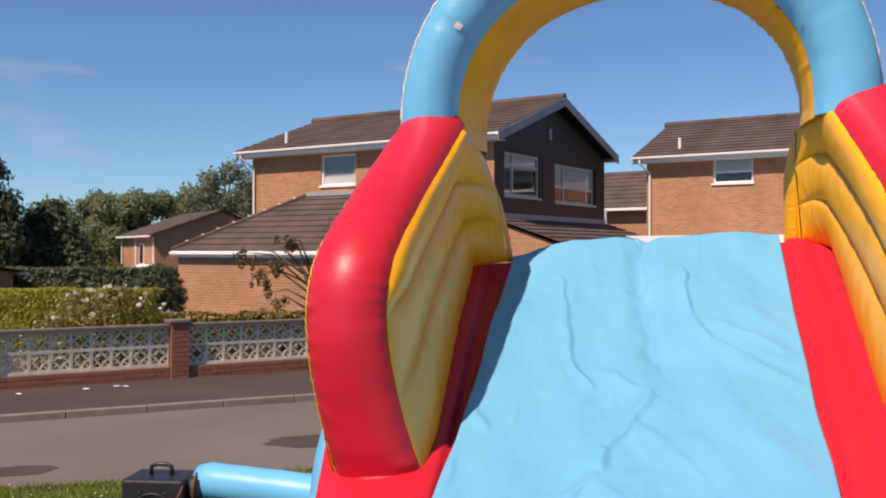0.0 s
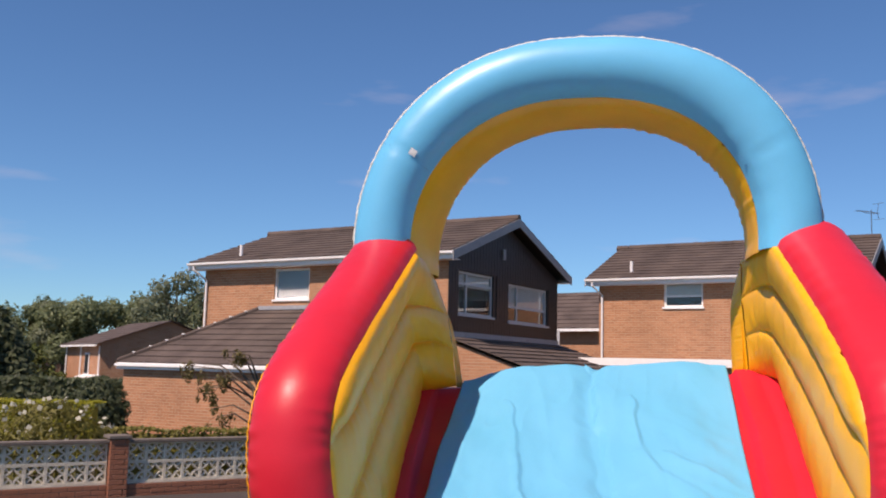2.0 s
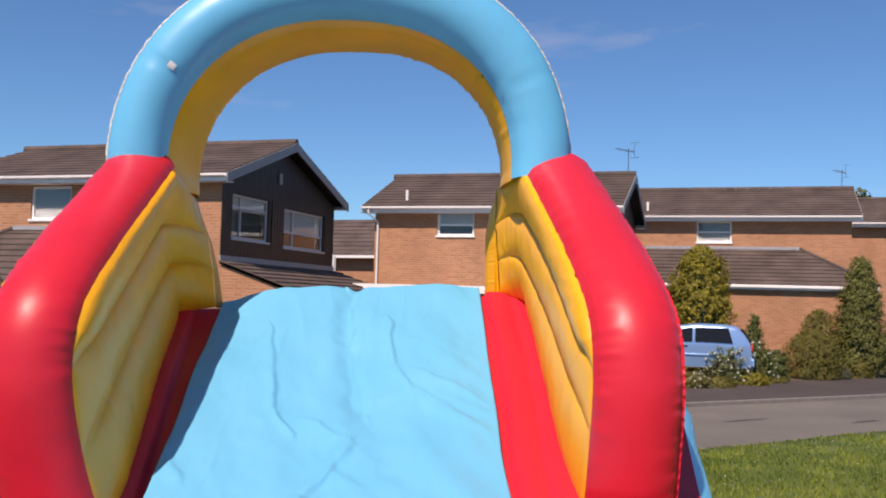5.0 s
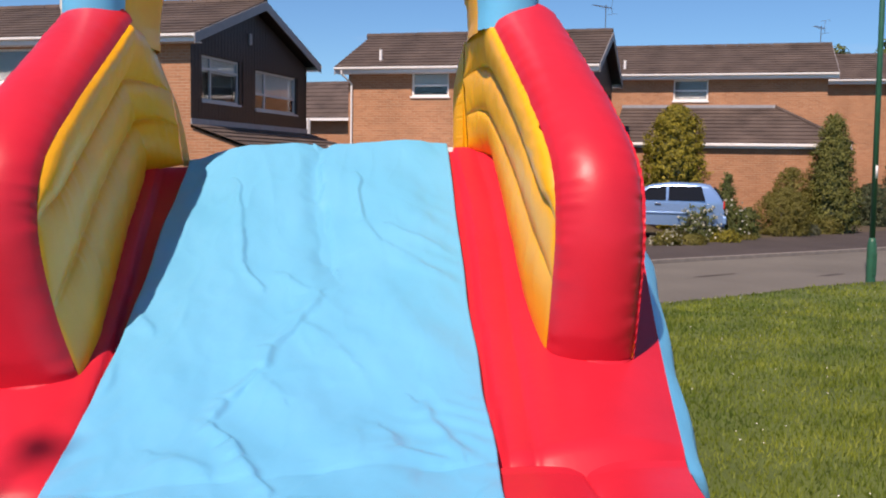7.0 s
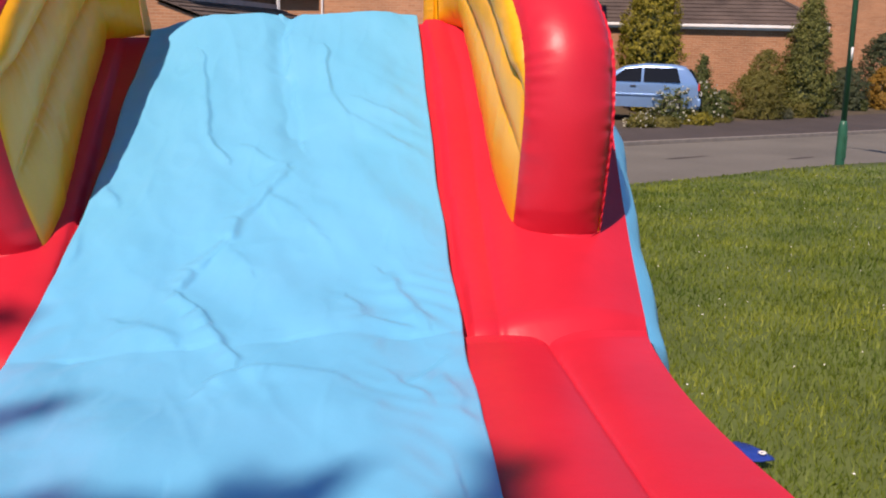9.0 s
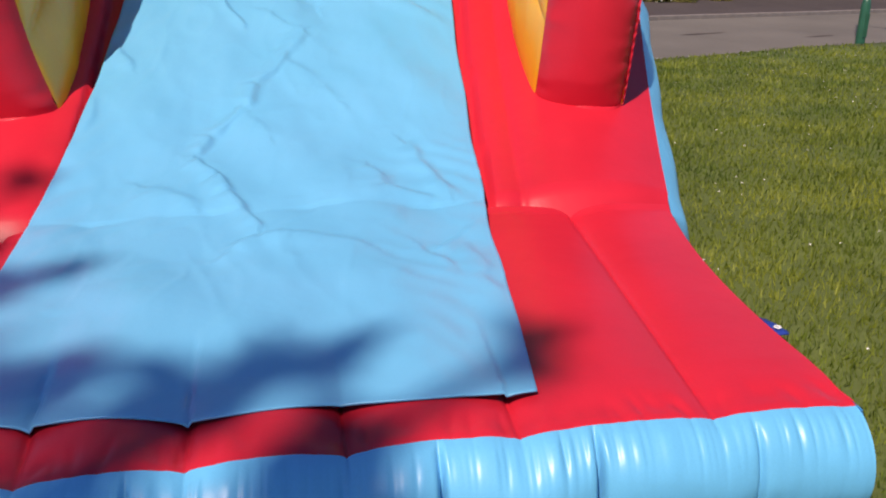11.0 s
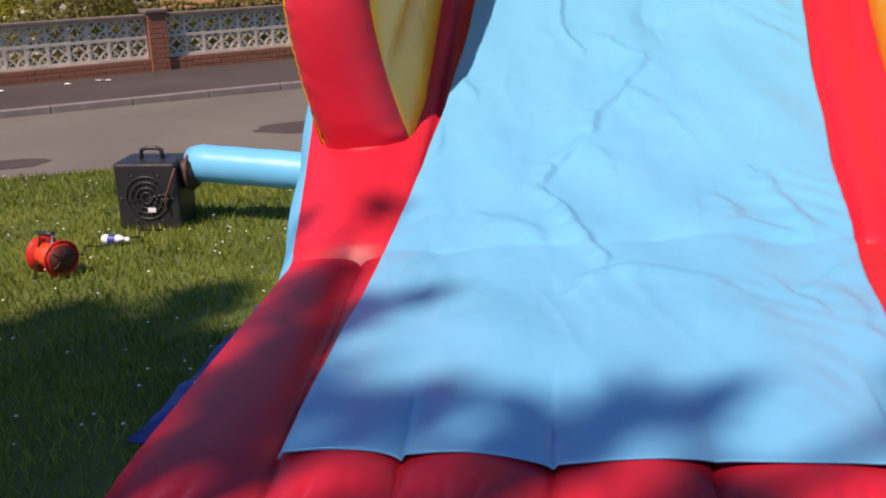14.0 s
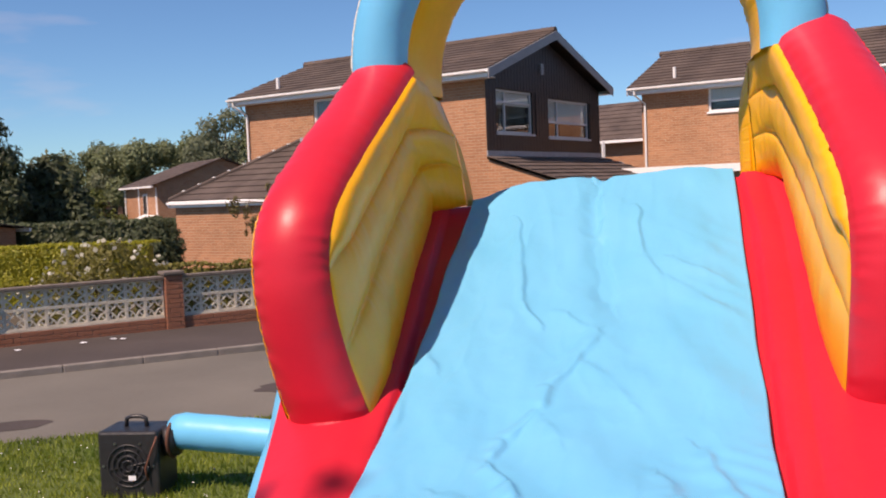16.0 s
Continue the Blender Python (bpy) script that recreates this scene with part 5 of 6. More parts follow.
def screen_block():
    """One pierced screen block, 290 mm square: a frame and four quarter rings with struts."""
    bm = bmesh.new()
    S, D, w = 0.29, 0.09, 0.022
    for x0, z0, x1, z1 in ((0, 0, S, w), (0, S - w, S, S), (0, w, w, S - w), (S - w, w, S, S - w)):
        box(bm, x0, 0, z0, x1, D, z1)
    R, t = 0.150, 0.022
    for cx, cz, a0 in ((0, 0, 0), (S, 0, 90), (S, S, 180), (0, S, 270)):
        n = 8
        rings = []
        for k in range(n + 1):
            a = radians(a0 + 90 * k / n)
            rings.append([bm.verts.new((cx + r * math.cos(a), y, cz + r * math.sin(a))) for r, y in ((R - t, 0.008), (R, 0.008), (R, D - 0.008), (R - t, D - 0.008))])
        for p, q in zip(rings, rings[1:]):
            for k in range(4):
                bm.faces.new((p[k], p[(k + 1) % 4], q[(k + 1) % 4], q[k]))
        a = radians(a0 + 45)
        d = Vector((math.cos(a), 0, math.sin(a)))
        e = Vector((-math.sin(a), 0, math.cos(a)))
        c = Vector((cx, 0, cz))
        v = []
        for y in (0.012, D - 0.012):
            for l, m_ in ((0.015, -1), (R - t, -1), (R - t, 1), (0.015, 1)):
                q = c + d * l + e * 0.011 * m_
                v.append(bm.verts.new((q.x, y, q.z)))
        for f in ((0, 1, 2, 3), (7, 6, 5, 4), (0, 4, 5, 1), (1, 5, 6, 2), (2, 6, 7, 3), (3, 7, 4, 0)):
            bm.faces.new([v[k] for k in f])
    return bm


def bay(x0, n):
    global blk
    for r in range(2):
        for k in range(n):
            if blk is None:
                ob = part("screen_block", screen_block(), CONCRETE, gw, "pierced concrete screen block")
                blk = ob.data
            else:
                ob = new("screen_block", blk)
                ob.parent = gw
            ob.location = (x0 + k * 0.2935, 0.06, BASE_H + 0.035 + r * 0.2925)
    L = n * 0.2935
    part("coping", boxm(x0 - 0.02, 0.0, BASE_H + 0.622, x0 + L + 0.02, 0.21, BASE_H + 0.672, 0.008), COPING, gw, "weathered concrete coping")
    part("mortar_bed", boxm(x0, 0.05, BASE_H + 0.002, x0 + L, 0.16, BASE_H + 0.033), CONCRETE, gw)


bay(-9 * 0.2935 - 0.01, 9)
bay(0.30, 9)
bay(-9 * 0.2935 - 0.01 - 0.30 - 9 * 0.2935 - 0.02, 9)
bay(0.30 + 9 * 0.2935 + 0.31, 6)
brk = None


def one_brick(x, y, z, rot=0.0, sx=1.0):
    global brk
    if brk is None:
        ob = part("brick", boxm(0, 0, 0, 0.215, 0.10, 0.065, 0.004), BRICKRED, gw)
        brk = ob.data
    else:
        ob = new("brick", brk)
        ob.parent = gw
    ob.location, ob.rotation_euler, ob.scale = (x, y, z), (0, 0, rot), (sx, 1, 1)


rb = random.Random(4)
X0, X1 = -6.2, 5.2
part("wall_core", boxm(X0, 0.012, -0.3, X1, 0.20, BASE_H), MORTAR, gw, "mortar joints")
for r in range(3):
    x = X0 - (0.11 if r % 2 else 0)
    while x < X1:
        one_brick(x + rb.uniform(-0.002, 0.002), 0.0 + rb.uniform(-0.002, 0.003), 0.005 + r * 0.075)
        x += 0.225
for px in (0.0, -9 * 0.2935 - 0.315, 0.30 + 9 * 0.2935 + 0.01):
    part("pier_core", boxm(px + 0.012, -0.03, 0.0, px + 0.268, 0.24, 0.93), MORTAR, gw)
    for r in range(12):
        z = 0.005 + r * 0.075
        if r % 2:
            one_brick(px, -0.045, z)
            one_brick(px + 0.228, -0.045, z, 0, 0.24)
        else:
            one_brick(px, -0.045, z, 0, 0.26)
            one_brick(px + 0.062, -0.045, z)
    part("pier_cap", boxm(px - 0.03, -0.075, 0.915, px + 0.31, 0.285, 0.965, 0.008), COPING, gw, "concrete pier cap")

# ---------- hedge, shrubs and trees ----------
def hedge(at, rot, L, D, H, leaf, label, n, size, seed):
    rnd = random.Random(seed)
    h = root("hedge", pose(*at, 0, 0, rot), label, "hedge", "hedges")
    bm = bmesh.new()
    box(bm, 0.12, 0.12, -0.1, L - 0.12, D - 0.12, H - 0.10, 0.05)
    part("hedge_core", bm, LEAFDARK if leaf is LEAFDARK else leaf, h, "dark inner twigs")
    bm = bmesh.new()
    for _ in range(n):
        f = rnd.random()
        if f < 0.55:
            p, d = Vector((rnd.random() * L, 0.04 * rnd.random(), rnd.random() * H)), Vector((0, -1, 0.2))
        else:
            p, d = Vector((rnd.random() * L, rnd.random() * D, H - 0.05 * rnd.random())), Vector((0, -0.2, 1))
        p += Vector((0, 0, 0.05 * noise.noise((p.x * 1.3, p.y, 0)))) + d * 0.05 * noise.noise((p.x * 3, p.y * 3, p.z * 3))
        t = (d + Vector((rnd.uniform(-1, 1), rnd.uniform(-1, 1), rnd.uniform(-1, 1))) * 0.8).normalized()
        a = t.orthogonal().normalized()
        a = (a * math.cos(rnd.random() * 6.3) + t.cross(a) * math.sin(rnd.random() * 6.3)).normalized()
        b = t.cross(a)
        s = size * rnd.uniform(0.6, 1.4)
        bm.faces.new([bm.verts.new(q) for q in (p - a * s, p - b * s * 0.5, p + a * s, p + b * s * 0.5)])
    part("foliage", bm, leaf, h)
    return h


hedge((-16.5, 19.2, Z_PAVE), 2, 10.6, 1.0, 1.27, HEDGETOP, "clipped yellow-green hedge behind the garden wall", 22000, 0.036, 11)
hedge((-5.0, 17.3, Z_PAVE), WROT - 14, 4.5, 0.5, 0.92, LEAFOLIVE, "low dull green hedge behind the garden wall", 2600, 0.05, 12)
hedge((-22.0, 34.0, -0.6), 5, 14.0, 1.5, 1.75, LEAFDARK, "dark hedge beyond the gardens", 5000, 0.12, 13)
shrub((-5.85, 17.1, Z_PAVE), 0.95, 1.35, LEAFOLIVE, "loose garden shrub with creamy white flowers", 2200, 0.06, 31, 0, 150, "flowering_shrub")
shrub((-6.75, 17.0, Z_PAVE), 0.55, 0.85, LEAFOLIVE, "small yellow-green shrub with pale flowers", 1000, 0.05, 32, 0, 60, "flowering_shrub")
shrub((-7.0, 23.6, Z_PAVE), 0.66, 1.68, LEAFDARK, "dark evergreen bush beside the garage wall", 2600, 0.08, 33, 0, 0, "evergreen_bush")


def bush(name, at, r, h, leaf, label, n, size, seed, cone=0, flowers=0):
    """A shrub standing on the soil of the front gardens."""
    return shrub((*at, garden_z(*at) - 0.02), r, h, leaf, label, n, size, seed, cone, flowers, name)


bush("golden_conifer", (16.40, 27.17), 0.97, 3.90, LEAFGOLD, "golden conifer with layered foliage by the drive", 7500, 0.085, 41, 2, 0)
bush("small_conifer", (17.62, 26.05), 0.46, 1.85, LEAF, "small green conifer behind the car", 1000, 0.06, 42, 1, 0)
bush("flowering_shrub", (15.0, 23.5), 0.62, 1.12, LEAF, "dark green shrub covered in white flowers", 2600, 0.05, 43, 0, 420)
bush("flowering_shrub", (16.3, 24.0), 0.50, 1.12, LEAF, "loose dark green shrub with a few white flowers", 1900, 0.05, 51, 0, 90)
bush("clipped_bush", (19.07, 25.16), 0.78, 1.42, LEAFOLIVE, "rounded olive green clipped bush", 5200, 0.045, 44, 0, 0)
bush("clipped_bush", (20.36, 26.50), 0.60, 2.06, LEAFOLIVE, "rounded olive green bush further back", 2600, 0.055, 45, 0, 0)
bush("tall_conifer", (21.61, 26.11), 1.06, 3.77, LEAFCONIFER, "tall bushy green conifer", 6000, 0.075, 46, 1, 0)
bush("low_shrub", (21.12, 25.70), 0.47, 0.59, LEAFOLIVE, "low spreading yellow-green juniper", 1500, 0.05, 47, 0, 0)
bush("low_shrub", (20.03, 25.10), 0.28, 0.36, LEAFGREY, "low grey-green leafy plant", 800, 0.045, 64, 0, 0)
bush("leafy_shrub", (17.27, 24.38), 0.30, 0.88, LEAF, "upright soft green leafy plant", 1400, 0.05, 63, 0, 0)
bush("dark_shrub", (25.71, 28.90), 0.75, 1.50, LEAFDARK, "dark green garden shrub", 2600, 0.07, 48, 0, 0)
bush("dark_shrub", (28.73, 30.32), 0.86, 2.80, LEAFDARK, "dark tall garden shrub", 3000, 0.08, 49, 0, 0)
bush("orange_shrub", (27.95, 29.22), 0.66, 1.59, LEAFORANGE, "orange leaved garden shrub", 2000, 0.06, 50, 0, 0)
bush("low_shrub", (26.19, 28.48), 0.21, 0.41, LEAF, "small green plant before the orange shrub", 600, 0.05, 65, 0, 0)
bush("edging_plant", (13.22, 22.16), 0.36, 0.39, LEAFOLIVE, "low edging plant with pale flowers", 900, 0.045, 60, 0, 60)
bush("edging_plant", (14.03, 22.36), 0.43, 0.28, LEAFOLIVE, "low green edging plant", 900, 0.045, 61, 0, 0)
bush("edging_plant", (15.51, 23.07), 0.48, 0.35, LEAFGOLD, "low yellow-green edging plant", 1000, 0.045, 62, 0, 0)
bush("edging_plant", (16.68, 23.67), 0.30, 0.19, LEAFOLIVE, "low green edging plant", 600, 0.045, 66, 0, 0)

# small bare-limbed tree in front of the garage
st = root("young_tree", pose(-2.66, 19.6, Z_PAVE), "sparse young tree with bronze leaves before the garage", "tree")
bm = bmesh.new()
rt = random.Random(8)
tube(bm, [(0.06, 0, -0.05), (0.0, 0, 0.6), (-0.02, 0, 1.2), (-0.16, 0, 1.62), (-0.42, 0, 1.95), (-0.72, 0.05, 2.2)], 0.05, 8, True, [0.075, 0.06, 0.05, 0.04, 0.025, 0.010])
tips = []
for l, z0, rise in ((1.45, 1.42, 0.62), (1.20, 1.30, 0.30), (0.95, 1.15, 0.05), (1.55, 1.60, 0.48), (0.70, 1.70, 0.62), (1.05, 1.65, 0.15), (0.45, 1.80, 0.50), (0.85, 0.95, 0.10), (1.30, 1.50, 0.10), (-0.30, 1.50, 0.55), (-0.25, 1.20, 0.30)):
    dy = rt.uniform(-0.4, 0.4)
    e = Vector((-l, dy, z0 + rise))
    mid = Vector((-l * 0.55, dy * 0.5, z0 + rise * 0.75 + 0.10))
    tube(bm, [(-0.03, 0, z0 - 0.12), mid, e], 0.012, 5, True, [0.026, 0.016, 0.005])
    for f in (0.55, 0.75, 0.9, 1.0):
        q = mid.lerp(e, (f - 0.55) / 0.45)
        t = q + Vector((rt.uniform(-0.12, 0.06), rt.uniform(-0.1, 0.1), -rt.uniform(0.02, 0.30)))
        tube(bm, [q, (q + t) * 0.5 + Vector((-0.03, 0, 0.02)), t], 0.005, 4)
        tips.append(t)
part("trunk", bm, BARK, st, "", True)
bm = bmesh.new()
crown(bm, [(tuple(p), rt.uniform(0.05, 0.15)) for p in tips], 1300, 0.042, rt, 1.4)
part("foliage", bm, leaf_mat("leaf_bronze", (0.085, 0.070, 0.022), (0.20, 0.16, 0.05)), st, "thin bronze foliage")

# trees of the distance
tree("broad_tree", (-17.0, 75.0, -1.5), 11.4, 3.4, LEAFHAZE, "thin-leaved tree behind the roofs, paled for haze", 3000, 0.17, 71, 0.26, group="far trees",
     blobs=[((-2.5, 0, 7.0), 1.2), ((-1.0, 0.2, 8.8), 1.5), ((0.7, 0, 9.4), 1.5), ((2.2, 0, 8.7), 1.4), ((0.2, 0.3, 7.0), 1.5), ((-1.6, 0, 6.0), 1.0), ((2.5, 0.2, 7.0), 1.2), ((1.4, 0.2, 5.6), 1.2)])
rw = random.Random(17)
for k in range(16):
    x = -60 + k * 3.1 + rw.uniform(-1, 1)
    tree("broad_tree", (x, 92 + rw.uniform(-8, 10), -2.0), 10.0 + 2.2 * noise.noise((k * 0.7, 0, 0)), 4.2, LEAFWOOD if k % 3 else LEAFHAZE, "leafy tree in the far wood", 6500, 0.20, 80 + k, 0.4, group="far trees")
for k, (x, y, h, r) in enumerate(((-22.6, 47, 8.6, 3.2), (-20.3, 50, 5.2, 2.8), (-26.5, 50, 8.2, 3.6))):
    tree("broad_tree", (x, y, -0.8), h, r, LEAFDARK, "dark leafy tree beyond the hedge", 12000, 0.15, 110 + k, 0.35, group="far trees",
         blobs=[((0.6, 0, h * 0.2), 1.7), ((-1.2, 0.3, h * 0.26), 1.8), ((1.3, -0.2, h * 0.36), 1.4), ((-0.6, 0, h * 0.46), 1.7), ((0.9, 0.2, h * 0.55), 1.3), ((-1.3, 0, h * 0.64), 1.4), ((0.3, 0, h * 0.74), 1.3), ((-0.7, 0.2, h * 0.84), 1.1), ((0.0, 0, h * 0.92), 0.8)])
for k, (x, y, h) in enumerate(((-24.6, 66, 4.6), (-28, 70, 6.2), (-31.5, 72, 6.0))):
    tree("broad_tree", (x, y, -1.4), h, 3.0, LEAF, "leafy bush below the far wood", 5200, 0.15, 120 + k, 0.3, group="far trees",
         blobs=[((-1.6, 0, 1.6), 1.7), ((0, 0, h * 0.45), 1.9), ((1.6, 0.2, 1.5), 1.6), ((0.4, 0, h * 0.72), 1.3), ((-1.0, 0, h * 0.66), 1.2)])
for k, (x, y, h) in enumerate(((42.5, 51, 11.2), (45.5, 50, 11.8), (49, 52, 12), (8.6, 66, 8.4))):
    tree("broad_tree", (x, y, -1.0), h, 3.0, LEAF, "leafy tree behind the roofs", 2200, 0.24, 130 + k, 0.35, group="far trees")

# unseen tree added behind the viewer, its leaf clumps placed to throw the dappled shade
tree("shade_tree", (-9.07, -5.85, 0), 17.5, 3.6, LEAFDARK, "unseen leafy tree added to throw dappled shade", 17000, 0.14, 21, 0.30,
     blobs=[((-0.6, -0.8, 13.5), 2.0), ((0.1, 1.3, 13.3), 1.1), ((-1.6, 1.3, 13.5), 1.7), ((-2.8, 0.2, 13.7), 1.7), ((0.4, -2.0, 13.2), 1.3), ((0.45, 0.1, 13.4), 0.85), ((-0.7, 2.1, 13.5), 0.9),
            ((-2.4, 2.3, 13.5), 1.0), ((-3.8, 1.6, 13.4), 1.4), ((2.20, 0.97, 13.4), 0.16), ((2.07, 0.94, 13.4), 0.13), ((2.43, 0.81, 13.4), 0.15), ((2.71, 0.83, 13.4), 0.15), ((2.58, 0.77, 13.4), 0.10),
            ((2.88, 0.82, 13.4), 0.13), ((2.99, 0.89, 13.4), 0.09), ((3.37, 0.66, 13.4), 0.13), ((3.50, 0.79, 13.4), 0.06), ((2.18, 1.71, 13.4), 0.10), ((1.81, 1.50, 13.4), 0.20), ((1.73, 1.14, 13.4), 0.22),
            ((1.65, 0.86, 13.4), 0.20), ((1.80, 1.92, 13.4), 0.15), ((1.73, 0.70, 13.4), 0.08), ((2.87, 0.49, 13.4), 0.14), ((2.37, 0.59, 13.4), 0.07), ((2.16, 0.34, 13.4), 0.09),
            ((2.25, 0.39, 13.4), 0.10), ((2.74, 0.25, 13.4), 0.09), ((2.30, 0.30, 13.4), 0.10), ((2.83, 0.18, 13.4), 0.08), ((2.53, 0.18, 13.4), 0.08), ((1.75, 2.62, 13.4), 0.07), ((2.12, 2.60, 13.4), 0.06),
            ((0.71, 1.26, 13.4), 0.60), ((0.58, 1.92, 13.4), 0.45), ((0.50, 1.63, 13.4), 0.50), ((0.64, 2.39, 13.4), 0.30), ((0.24, 2.66, 13.4), 0.30), ((0.88, 2.72, 13.4), 0.20), ((0.78, 0.84, 13.4), 0.60),
            ((1.12, 1.72, 13.4), 0.25),
            ((2.04, 0.79, 13.4), 0.08), ((2.22, 0.74, 13.4), 0.07), ((2.40, 0.72, 13.4), 0.08), ((2.60, 0.68, 13.4), 0.07), ((2.19, 0.30, 13.4), 0.07), ((2.70, 0.18, 13.4), 0.11), ((1.84, 2.10, 13.4), 0.10), ((1.71, 1.72, 13.4), 0.13), ((1.64, 1.05, 13.4), 0.15), ((1.76, 0.89, 13.4), 0.13), ((0.85, 2.84, 13.4), 0.25), ((1.01, 2.13, 13.4), 0.30), ((1.94, 1.71, 13.4), 0.08), ((1.94, 0.97, 13.4), 0.10), ((2.00, 1.18, 13.4), 0.08), ((0.4, 0.6, 13.4), 0.75), ((0.75, 1.05, 13.4), 0.55), ((0.3, 2.0, 13.4), 0.6),
            ((2.84, 0.33, 13.4), 0.08), ((2.68, 0.42, 13.4), 0.06)])

# ---------- blower, cable reel, bottle, tarpaulin ----------
bl = root("air_blower", pose(-1.84, 6.28, lawn_z(-1.84, 6.28), 0, 0, -6), "black boxed air blower with a carrying handle on the grass", "air blower")
BX, BY, BZ = 0.20, 0.15, 0.43
part("casing", boxm(-BX, -BY, 0.0, BX, BY, BZ, 0.018), BLACK, bl, "scuffed black casing")
bm = bmesh.new()
tube(bm, [(-0.07, 0, BZ - 0.01), (-0.065, 0, BZ + 0.05), (-0.03, 0, BZ + 0.065), (0.03, 0, BZ + 0.065), (0.065, 0, BZ + 0.05), (0.07, 0, BZ - 0.01)], 0.014, 8)
part("handle", bm, BLACK, bl, "black carrying handle", True)
for rr, zz in ((0.135, 0.004), (0.10, 0.006), (0.065, 0.008), (0.035, 0.010)):
    bm = bmesh.new()
    tube(bm, [(rr * math.cos(a * math.pi / 16), -BY - zz, 0.21 + rr * math.sin(a * math.pi / 16)) for a in range(33)], 0.006, 6)
    part("grille_ring", bm, BLACK, bl, "", True)
for k in range(8):
    a = k * math.pi / 4 + 0.2
    bm = bmesh.new()
    tube(bm, [(0.02 * math.cos(a), -BY - 0.009, 0.21 + 0.02 * math.sin(a)), (0.135 * math.cos(a), -BY - 0.006, 0.21 + 0.135 * math.sin(a))], 0.004, 5)
    part("grille_spoke", bm, BLACK, bl)
for k in range(6):
    a = k * math.pi / 3
    bm = bmesh.new()
    tube(bm, [(0.165 * math.cos(a), -BY + 0.002, 0.21 + 0.165 * math.sin(a)), (0.165 * math.cos(a), -BY - 0.008, 0.21 + 0.165 * math.sin(a))], 0.008, 8)
    part("bolt", bm, STEEL, bl)
part("rating_plate", boxm(0.0, -BY - 0.014, 0.12, 0.05, -BY - 0.011, 0.15), LABEL, bl, "small pale plate")
bm = bmesh.new()
tube(bm, [(BX - 0.01, 0, 0.34), (BX + 0.08, 0, 0.345)], 0.105, 16)
part("outlet", bm, BLACK, bl, "", True)
bm = bmesh.new()
tube(bm, [(BX + 0.045, 0.113 * math.cos(a * math.pi / 10), 0.342 + 0.113 * math.sin(a * math.pi / 10)) for a in range(21)], 0.012, 6)
part("strap", bm, mat("brown_strap", (0.10, 0.035, 0.02), 0.7), bl, "dark brown strap round the tube", True)
bm = bmesh.new()
tube(bm, [(0.20, -0.16, 0.40), (0.17, -0.18, 0.32), (0.12, -0.175, 0.20), (0.13, -0.17, 0.12)], 0.007, 6)
part("cord", bm, mat("brown_cord", (0.14, 0.05, 0.03), 0.7), bl, "", True)

rl = root("cable_reel", pose(-2.13, 5.24, lawn_z(-2.13, 5.24), 0, 0, -38) @ Matrix.Scale(0.78, 4), "red plastic cable reel lying on its stand", "cable reel")
for x in (-0.10, 0.10):
    bm = bmesh.new()
    tube(bm, [(x - 0.008, 0, 0.145), (x + 0.008, 0, 0.145)], 0.125, 28)
    part("flange", bm, REELRED, rl, "red round flange", True)
    bm = bmesh.new()
    tube(bm, [(x + math.copysign(0.010, x), 0.125 * math.cos(a * math.pi / 14), 0.145 + 0.125 * math.sin(a * math.pi / 14)) for a in range(29)], 0.008, 6)
    part("rim", bm, REELRED, rl, "", True)
bm = bmesh.new()
tube(bm, [(-0.09, 0, 0.145), (0.09, 0, 0.145)], 0.085, 20)
part("drum", bm, mat("orange_red_cable", (0.75, 0.07, 0.02), 0.45, var=0.2, scale=30), rl, "orange-red wound cable", True)
bm = bmesh.new()
tube(bm, [(0.112, 0, 0.145), (0.125, 0, 0.145)], 0.095, 20)
part("socket_plate", bm, mat("dark_red_plastic", (0.085, 0.014, 0.012), 0.5, var=0.5, scale=25), rl, "dark dusty red socket plate", True)
for k in range(5):
    bm = bmesh.new()
    a = k * 1.2566
    tube(bm, [(0.126, 0.018 * math.cos(a), 0.145 + 0.018 * math.sin(a)), (0.126, 0.088 * math.cos(a), 0.145 + 0.088 * math.sin(a))], 0.006, 5)
    part("plate_rib", bm, BLACK, rl)
bm = bmesh.new()
tube(bm, [(-0.06, -0.12, 0.0), (-0.08, -0.02, 0.30), (0.08, -0.02, 0.315), (0.10, -0.10, 0.0)], 0.009, 6)
part("stand", bm, STEEL, rl, "", True)
bm = bmesh.new()
tube(bm, [(-0.075, -0.02, 0.305), (0.075, -0.02, 0.318)], 0.019, 8)
part("grip", bm, BLACK, rl, "black hand grip", True)
bm = bmesh.new()
pts = [Vector((-2.2, 5.45, 0.02)).lerp(Vector((-1.75, 6.05, 0.02)), k / 14) for k in range(15)]
tube(bm, [(p.x + 0.06 * math.sin(k * 0.9), p.y, lawn_z(p.x, p.y) + 0.03 + 0.015 * math.sin(k * 1.7)) for k, p in enumerate(pts)], 0.006, 5)
single("power_cable", bm, BLACK, "black power cable in the grass between reel and blower", "cable", smooth=True)

